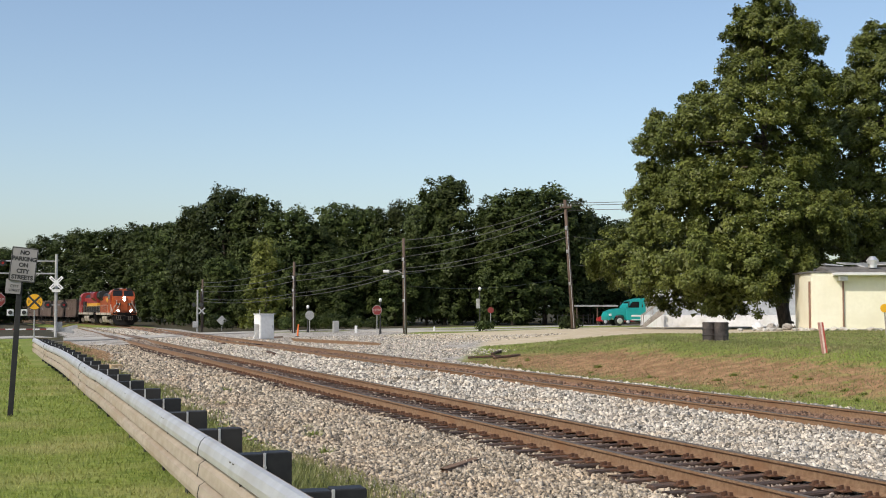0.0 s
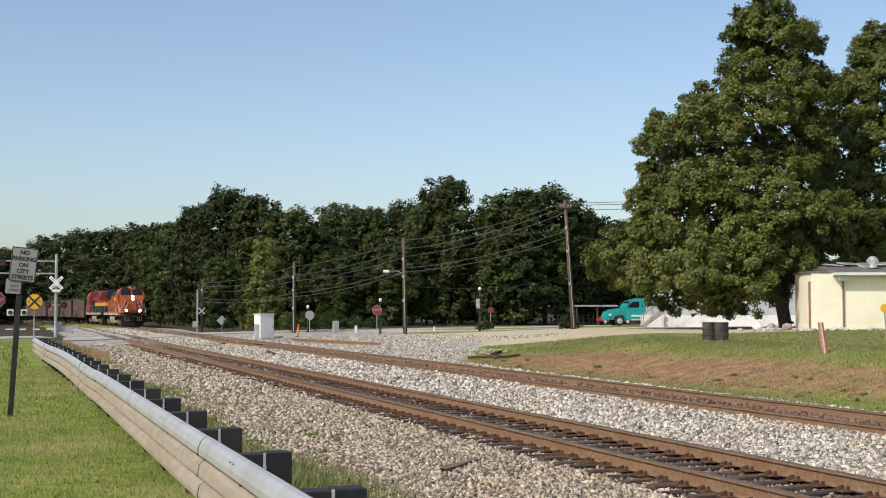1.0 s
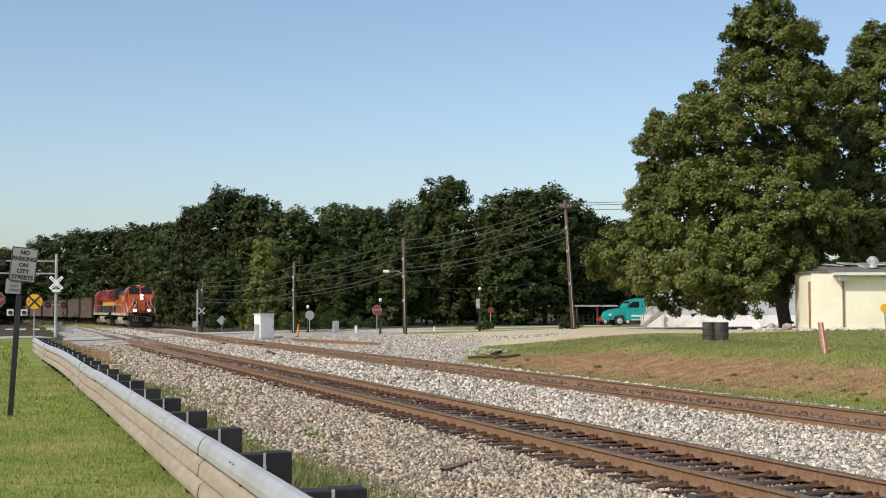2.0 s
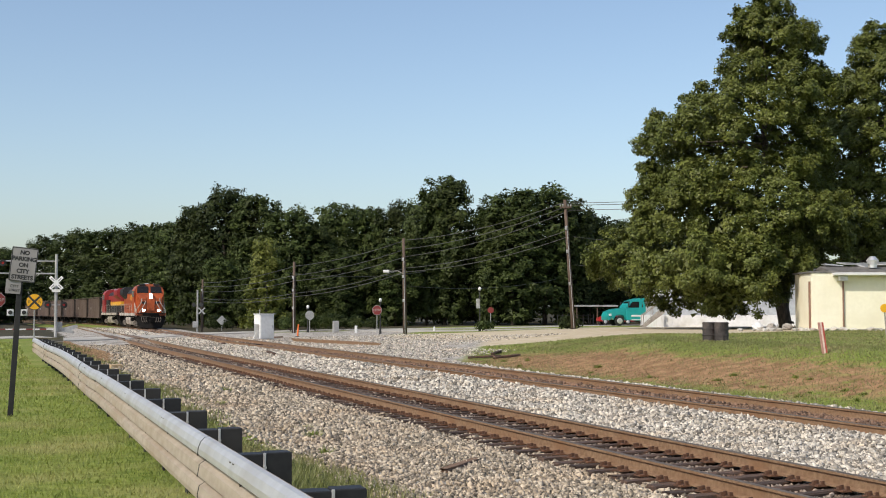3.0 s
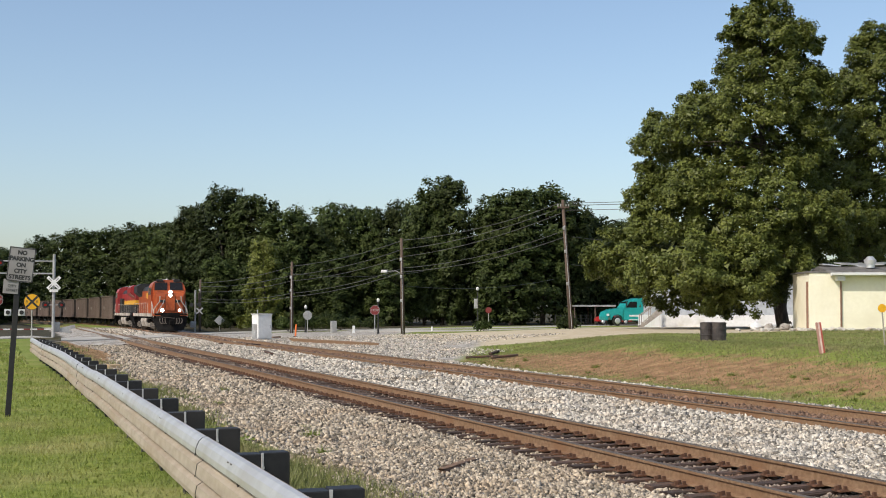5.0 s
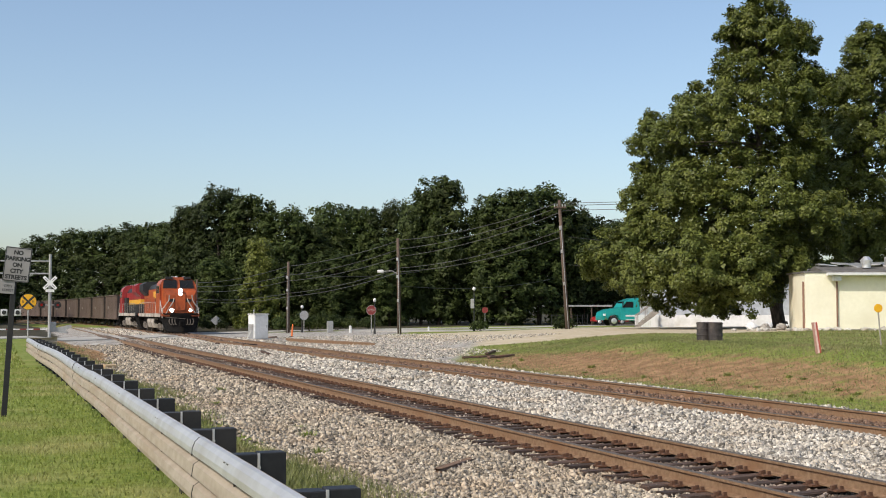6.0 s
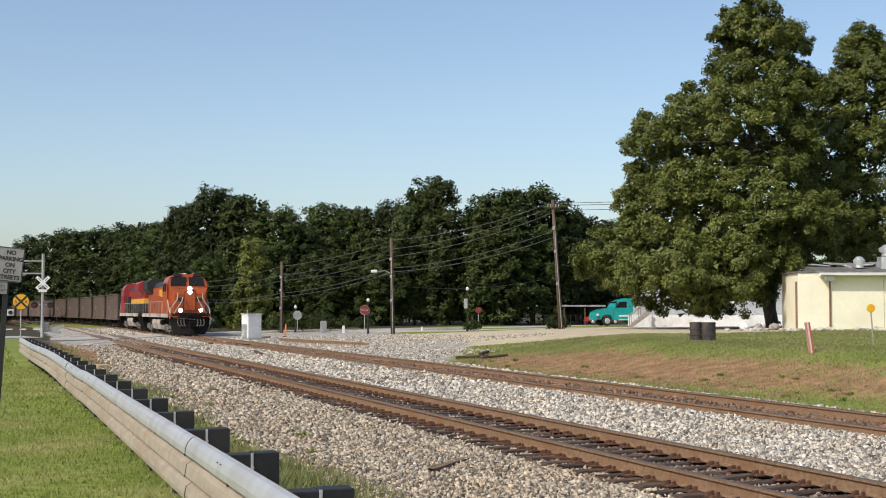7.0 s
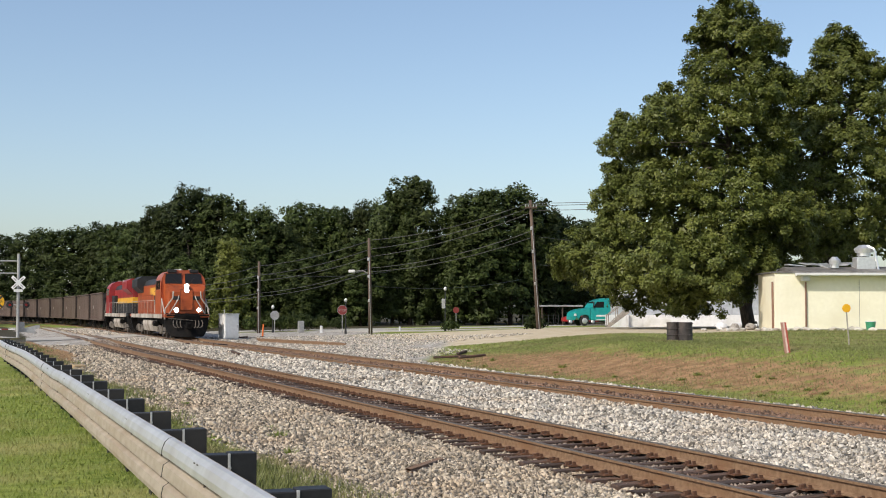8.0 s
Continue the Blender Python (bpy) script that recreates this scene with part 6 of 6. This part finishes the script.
def lorry():
    # local +x points forwards, -y towards the viewer
    t = thing("semi_truck", pose(59.3, 119.4, ground_at(59.3, 119.4) + 0.04, 0, 0, 172), "teal semi-truck tractor with sleeper cab, parked", "truck")

    def prof(name, outline, y0, y1, m, label="", bevel=0.05):
        bm = bmesh.new()
        prism(bm, outline, y0, y1, "y")
        bmesh.ops.bevel(bm, geom=list(bm.edges), offset=bevel, segments=2, affect="EDGES")
        return part(name, bm, m, t, label)
    prof("hood", [(0.9, 0.95), (1.15, 0.55), (1.35, 0.6), (1.38, 1.0), (1.25, 1.45), (0.6, 1.75), (-0.7, 1.95), (-0.7, 0.95), (-0.62, 0.55), (-0.6, 0.8), (-0.4, 1.08), (0, 1.18), (0.4, 1.08), (0.62, 0.8), (0.65, 0.6)], -1.15, 1.15, TEAL)
    cab = prof("cab", [(-0.702, 0.6), (-0.702, 1.95), (-1.25, 2.65), (-1.8, 2.85), (-2.4, 3.0), (-4.1, 3.05), (-4.1, 0.95), (-3.4, 0.6)], -1.2, 1.2, TEAL)
    for y in (-1.203, 1.183):
        bm = bmesh.new()
        prism(bm, [(-0.95, 1.95), (-1.4, 2.6), (-2.2, 2.6), (-2.2, 1.95)], y, y + 0.02, "y")
        part("side_window", bm, GLASS, cab, "dark side window")
        bm = bmesh.new()
        prism(bm, [(-3.2, 2.0), (-3.2, 2.5), (-3.75, 2.5), (-3.75, 2.0)], y, y + 0.02, "y")
        part("sleeper_window", bm, WHITE, cab, "pale emblem panel")
        bm = bmesh.new()
        box(bm, (-3.4, min(y, y + 0.08) - 0.03, 0.55), (-1.2, max(y, y + 0.08), 0.92), 0.03)
        part("fuel_tank", bm, TEAL, t, "teal side fairing")
        for za, zb in ((0.60, 0.68), (0.98, 1.16)):
            bm = bmesh.new()
            box(bm, (-2.9 if za > 0.9 else -3.2, min(y, y + 0.08) - 0.045, za), (-1.3, min(y, y + 0.08) - 0.031 if y < 0 else max(y, y + 0.08) + 0.014, zb), 0.004)
            part("stripe", bm, WHITE, t, "white side stripe")
        bm = bmesh.new()
        box(bm, (-1.0, y - 0.2 if y < 0 else y + 0.02, 1.95), (-0.92, y - 0.04 if y < 0 else y + 0.2, 2.6), 0.02)
        part("mirror", bm, INK, cab)
        bm = bmesh.new()
        box(bm, (0.95, y - 0.005, 1.05), (1.25, y + 0.03, 1.3), 0.02)
        part("headlight", bm, WHITE, t, "clear headlight")
    bm = bmesh.new()
    prism(bm, [(-0.735, 1.98), (-0.755, 1.98), (-1.25, 2.63), (-1.23, 2.63)], -1.05, 1.05, "y")
    part("windscreen", bm, GLASS, cab)
    bm = bmesh.new()
    box(bm, (-7.2, -0.45, 0.75), (-4.1, 0.45, 1.0), 0.02)
    box(bm, (-6.6, -0.5, 1.0), (-5.4, 0.5, 1.2), 0.03)
    part("chassis", bm, GRIME, t)
    for x in (0.0, -5.3, -6.6):
        for y in (-1.02, 1.02):
            road_wheel(t, x, y, 0.52, 0.3 if x == 0 else 0.5)
    t.scale = (0.93, 0.93, 0.93)


lorry()
t = thing("parked_car", pose(67.2, 135.6, ground_at(67.2, 135.6) + 0.02, 0, 0, 165), "red car parked behind the teal truck", "car")
bm = bmesh.new()
prism(bm, [(-2.1, 0.35), (-2.1, 0.85), (-1.4, 0.98), (-0.7, 1.42), (0.7, 1.42), (1.3, 0.98), (2.05, 0.85), (2.1, 0.35)], -0.85, 0.85, "y")
bmesh.ops.bevel(bm, geom=list(bm.edges), offset=0.06, segments=2, affect="EDGES")
body = part("body", bm, RED, t)
bm = bmesh.new()
prism(bm, [(-1.25, 1.0), (-0.68, 1.37), (0.66, 1.37), (1.15, 1.0)], -0.862, 0.862, "y")
part("window", bm, GLASS, body)
for x in (-1.3, 1.3):
    for y in (-0.76, 0.76):
        road_wheel(t, x, y, 0.32, 0.2)
t = thing("carport", pose(65.6, 138.0, ground_at(65.6, 138), 0, 0, -15), "grey flat-roofed open carport", "shed")
bm = bmesh.new()
box(bm, (-2.5, -2, 2.1), (2.5, 3, 2.3), 0.02)
part("roof", bm, STEEL, t)
for x in (-2.3, 0.1, 2.3):
    for y in (-1.8, 2.8):
        bm = bmesh.new()
        box(bm, (x - 0.06, y - 0.06, -0.1), (x + 0.06, y + 0.06, 2.098))
        part("post", bm, POLE_WOOD, t)
t = thing("yard_fence", pose(62.0, 131.5, ground_at(62.0, 131.5), 0, 0, 10), "dark low wire yard fence", "fence")
for k in range(8):
    bm = bmesh.new()
    rod(bm, (k * 0.7 - 2.6, 2.5, -0.2), (k * 0.7 - 2.6, 2.5, 1.2), 0.04, n=6)
    part("post", bm, INK, t)
for z in (0.3, 0.7, 1.1):
    bm = bmesh.new()
    rod(bm, (-2.6, 2.5, z), (2.3, 2.5, z), 0.02, n=6)
    part("rail", bm, INK, t)


def lathe(bm, outline, n=22):
    """Turns an (out, up) outline about the upright axis."""
    rings = [[bm.verts.new((r * math.cos(2 * math.pi * k / n), r * math.sin(2 * math.pi * k / n), z)) for k in range(n)] if r else [bm.verts.new((0, 0, z))] for r, z in outline]
    for a, b2 in zip(rings, rings[1:]):
        for k in range(n):
            j = (k + 1) % n
            if len(a) == 1:
                bm.faces.new((a[0], b2[j], b2[k]))
            elif len(b2) == 1:
                bm.faces.new((a[k], a[j], b2[0]))
            else:
                bm.faces.new((a[k], a[j], b2[j], b2[k]))
    bmesh.ops.recalc_face_normals(bm, faces=bm.faces)


# ---- drums, marker stakes, debris ----
DRUM = surface("dark_drum", (0.028, 0.022, 0.022), (0.05, 0.04, 0.038), (0.09, 0.07, 0.06), rough=0.6, fine=6, coarse=3, bump=0.05)
for i, (x, y) in enumerate(((24.95, 42.55), (25.14, 42.02))):
    t = thing("drum", pose(x, y, ground_at(x, y) - 0.03), "dark ribbed drum standing on the grass", "drum", "drums")
    bm = bmesh.new()
    lathe(bm, [(0.0, 0.0), (0.27, 0.0), (0.27, 0.04), (0.255, 0.05), (0.255, 0.21), (0.272, 0.225), (0.272, 0.255), (0.255, 0.27), (0.255, 0.43), (0.272, 0.445), (0.272, 0.475), (0.255, 0.49), (0.255, 0.65), (0.27, 0.66), (0.27, 0.70), (0.0, 0.70)])
    part("shell", bm, DRUM, t)
    bm = bmesh.new()
    rod(bm, (0, 0, 0.701), (0, 0, 0.72), 0.24, n=22)
    part("lid", bm, DRUM, t)
t = thing("warning_stake", pose(22.95, 32.6, ground_at(22.95, 32.6), 0, -7.5, -HEAD), "leaning red and white warning stake in the grass", "marker post")
bm = bmesh.new()
box(bm, (-0.075, -0.03, -0.2), (-0.015, 0.03, 0.92), 0.008)
part("weathered_face", bm, surface("faded_red", (0.36, 0.19, 0.145), (0.44, 0.25, 0.20), rough=0.6, fine=8, bump=0.03), t)
bm = bmesh.new()
box(bm, (-0.0145, -0.032, -0.2), (0.035, 0.032, 0.92), 0.006)
part("pale_face", bm, surface("faded_pink", (0.62, 0.47, 0.42), (0.70, 0.56, 0.51), (0.5, 0.3, 0.25), rough=0.6, fine=8, coarse=5, bump=0.03), t)
bm = bmesh.new()
box(bm, (0.0355, -0.028, -0.2), (0.085, 0.028, 0.91), 0.004)
part("red_face", bm, surface("faded_red_edge", (0.38, 0.07, 0.05), (0.46, 0.10, 0.07), rough=0.6, fine=8, bump=0.03), t)
t = thing("yellow_marker", pose(27.05, 35.05, ground_at(27.05, 35.05), 0, -4, -HEAD), "yellow pipeline marker on a thin grey post", "marker post")
bm = bmesh.new()
rod(bm, (0, 0, -0.2), (0, 0, 1.15), 0.025, n=8)
part("post", bm, DUST, t)
bm = bmesh.new()
plate(bm, ngon(10, 0.14, 0, 0, 1.2), -0.04, 0.02)
part("plate", bm, YELLOW, t, "yellow marker plate")
bm = bmesh.new()
box(bm, (-0.82, -0.055, -0.03), (0.82, 0.055, 0.03), 0.012)
rnd = random.Random(4)
for v in bm.verts:
    v.co += Vector((rnd.uniform(-.1, .1), rnd.uniform(-.03, .03), rnd.uniform(-.01, .01)))
o = new("timber_scrap", mesh_of("timber_scrap", bm, surface("rotten_timber", (0.14, 0.075, 0.045), (0.24, 0.15, 0.09), (0.07, 0.05, 0.04), rough=0.95, fine=12, coarse=3, bump=0.5, stretch=(0.3, 3, 3))))
o.matrix_world = pose(5.85, 16.4, -0.185, 0, 1, 53)
tagged(o, "splintered brown tie scrap lying on the ballast", "timber")
bm = bmesh.new()
box(bm, (-0.22, -0.15, 0), (0.22, 0.15, 0.16), 0.02)
o = new("timber_block", mesh_of("timber_block", bm, surface("tan_block", (0.42, 0.30, 0.17), (0.50, 0.37, 0.22), rough=0.9, fine=9, bump=0.2)))
o.matrix_world = pose(3.9, 47.4, ground_at(3.9, 47.4) - 0.02, 3, 0, 20)
tagged(o, "tan timber block lying on the soil", "timber")
t = thing("spare_rails", pose(19.6, 81.5, ground_at(19.6, 81.5) + 0.12, 0, 0, 8.5), "rusty spare rails lying beside the track", "rail stack")
for k in range(3):
    bm = bmesh.new()
    sweep(bm, [(q[0] + 0.3 * k, q[1] + 0.1) for q in RAIL_PROFILE], [(Vector((0, -9 + k, 0)), 0), (Vector((0, 5 + k, 0)), 0)])
    part("spare_rail", bm, RAIL_RUST, t)
for k in range(7):
    x, y = [(13.9, 74), (12.6, 77.5), (18.7, 92), (19.4, 51.5), (19.9, 50.2), (20.6, 53.2), (12.0, 60)][k]
    bm = bmesh.new()
    box(bm, (-0.7, -0.08, -0.02), (0.7, 0.08, 0.08), 0.02)
    o = new("old_tie_piece", mesh_of("old_tie_piece", bm, TIE_WOOD))
    o.matrix_world = pose(x, y, ground_at(x, y) + 0.06, 0, 3, 50 + 37 * k)
    tagged(o, "dark broken tie piece lying by the track", "timber", "tie pieces")


# ---- grass ----
BLADE = surface("grass_blade", (0.145, 0.195, 0.028), (0.25, 0.285, 0.055), (0.31, 0.285, 0.105), rough=0.6, fine=1.6, coarse=0.45, bump=0.0, island=0.28, thin=0.2)
WEED = surface("weed_blade", (0.15, 0.19, 0.032), (0.24, 0.28, 0.060), rough=0.6, fine=3, bump=0.0, island=0.3, thin=0.2)
STRAW = surface("dry_straw", (0.24, 0.155, 0.080), (0.42, 0.30, 0.175), (0.20, 0.12, 0.06), rough=0.8, fine=2, coarse=0.6, bump=0.0, island=0.45, thin=0.1)
TALL = surface("bank_grass_blade", (0.138, 0.156, 0.042), (0.222, 0.232, 0.085), (0.31, 0.25, 0.125), rough=0.6, fine=3, coarse=0.5, bump=0.0, island=0.4, thin=0.2)


def grass(name, spans, label, material, seed, share=None):
    """Bent three-cornered blades over (x from, x to, y from, y to, count, height, width) spans."""
    rnd = np.random.default_rng(seed)
    out = []
    for x0, x1, y0, y1, n, hgt, wid in spans:
        x, y = rnd.uniform(x0, x1, n), rnd.uniform(y0, y1, n)
        keep = rnd.uniform(0, 1, n) < (share(x, y) if share else np.ones(n))
        x, y = x[keep], y[keep]
        n = len(x)
        z = land(x, y) - 0.005
        a, lean = rnd.uniform(0, 2 * np.pi, n), rnd.uniform(0, 2 * np.pi, n)
        h, w = hgt * rnd.uniform(0.4, 1.3, n), wid * rnd.uniform(0.6, 1.3, n)
        base = np.stack([x, y, z], -1)
        side = np.stack([np.cos(a) * w, np.sin(a) * w, np.zeros(n)], -1)
        tip = base + np.stack([np.cos(lean) * h * 0.55, np.sin(lean) * h * 0.55, h], -1)
        out.append(np.stack([base - side, base + side, tip], 1))
    v = np.concatenate(out)
    ob = new(name, raw_mesh(name, v.reshape(-1, 3), np.arange(len(v) * 3).reshape(-1, 3), material))
    return tagged(ob, label, "grass", kind="stuff")


def lawn_share(x, y):
    return ((x < 1.85) & (x > -0.47 * y - 1)) * 1.0


def bank_share(x, y):
    g, s, d, _ = zones(x, y)
    patch = 0.5 + 0.35 * np.sin(0.9 * x + 1.3 * np.sin(0.6 * y)) * np.sin(0.53 * y + 0.8 * np.sin(0.7 * x)) + 0.3 * np.sin(2.3 * x + 1.7 * y + np.sin(y)) * np.sin(1.1 * y - 1.9 * x)
    patch = np.clip(patch, 0, 1)
    return np.clip(1.15 - s * 1.15 - d * 2 - g * 2, 0.10, 1) * (d < 0.4) * (g < 0.4) * (0.35 + 0.65 * patch)


def edge_share(x, y):
    patch = np.sin(x * 2.1 + 3) * np.sin(y * 0.7) + np.sin(y * 0.31 + x)
    return np.clip(1.2 - np.abs(x - 2.7) / 1.3 + 0.4 * patch, 0, 1) * (1 - 0.6 * step(30, 50, y))


grass("lawn_grass", [(-4, 1.85, 5, 12, 75000, 0.034, 0.005), (-9, 1.85, 12, 22, 80000, 0.038, 0.007), (-16, 1.85, 22, 42, 60000, 0.05, 0.013), (-30, 1.0, 42, 75, 30000, 0.09, 0.03)],
      "short mown yellow-green lawn", BLADE, 1, lawn_share)
grass("verge_grass", [(1.9, 4.6, 8, 20, 30000, 0.11, 0.008), (1.9, 4.6, 20, 50, 26000, 0.13, 0.014), (2, 4.6, 50, 84, 9000, 0.15, 0.03)],
      "rough green grass behind the guard rail", TALL, 2, edge_share)
grass("bank_grass", [(17.9, 26, 20, 55, 120000, 0.06, 0.014), (26, 46, 28, 60, 75000, 0.055, 0.02), (18, 34, 55, 70, 16000, 0.08, 0.025)], "rough green and dry grass on the bank", TALL, 3, bank_share)


def straw_share(x, y):
    g, s, d, _ = zones(x, y)
    return np.clip(s * 1.3 - 0.25, 0, 1) * (g < 0.5) * (d < 0.5)


grass("dry_grass", [(17.9, 25, 18, 58, 90000, 0.035, 0.012), (2.2, 5.0, 45, 84, 14000, 0.04, 0.02)], "flattened dry straw on the bare bank soil", STRAW, 5, straw_share)
rnd = random.Random(21)


def tuft(seed):
    """A spiky weed of bent blades."""
    r = np.random.default_rng(seed)
    n = 90
    a, h = r.uniform(0, 2 * np.pi, n), r.uniform(0.12, 0.34, n)
    root = np.stack([r.normal(0, 0.07, n), r.normal(0, 0.07, n), np.full(n, -0.01)], -1)
    out = np.stack([np.cos(a), np.sin(a), np.zeros(n)], -1)
    side = np.stack([-np.sin(a), np.cos(a), np.zeros(n)], -1) * 0.012
    tip = root + out * (h * r.uniform(0.3, 0.9, n))[:, None] + np.array((0, 0, 1)) * (h * r.uniform(0.5, 1.0, n))[:, None]
    return raw_mesh("weed_tuft", np.stack([root - side, root + side, tip], 1).reshape(-1, 3), np.arange(n * 3).reshape(-1, 3), WEED)


TUFT = [tuft(70), tuft(71), tuft(72)]
WEED_SPOTS = [(5.1, 22.5), (4.9, 21.0), (4.7, 29.0), (5.6, 34.0), (4.5, 18.5), (18.6, 27.5), (19.2, 30.0), (18.8, 25.5), (19.6, 27.0), (20.3, 29.5), (19.0, 36.0)]
for k in range(20):
    y = 21 + 28 * rnd.random() ** 1.6
    WEED_SPOTS.append((18.3 + abs(rnd.gauss(0, 1.1)) + (1.2 if y < 27 else 0) * rnd.random(), y))
for k, (x, y) in enumerate(WEED_SPOTS):
    o = new("weed_tuft", TUFT[k % 3])
    o.matrix_world = pose(x, y, ground_at(x, y), 0, 0, 50 * k)
    o.scale = (rnd.uniform(0.6, 1.0),) * 2 + (rnd.uniform(0.3, 0.6),)
    tagged(o, "green weed tuft growing in the stones", "weed", "weed tufts", "stuff")


# ---- what moves ----
SPEED, START = 9.68, 165.0


def train_pose(s, length):
    p, _ = path(s, FAR_TRACK)
    q, _ = path(s + length, FAR_TRACK)
    d = q - p
    return pose(p.x, p.y, 0.004, 0, 0, math.degrees(math.atan2(-d.x, d.y)))


def motions():
    for t, off, length in TRAIN:
        walk(t, [(k * 0.5, train_pose(START - SPEED * k * 0.5 + off, length)) for k in range(17)])
    for o, y, r in WHEELSETS:
        walk(o, [(k / 15, pose(0, y, r) @ Matrix.Rotation(SPEED * k / 15 / r, 4, "X")) for k in range(121)])


motions()
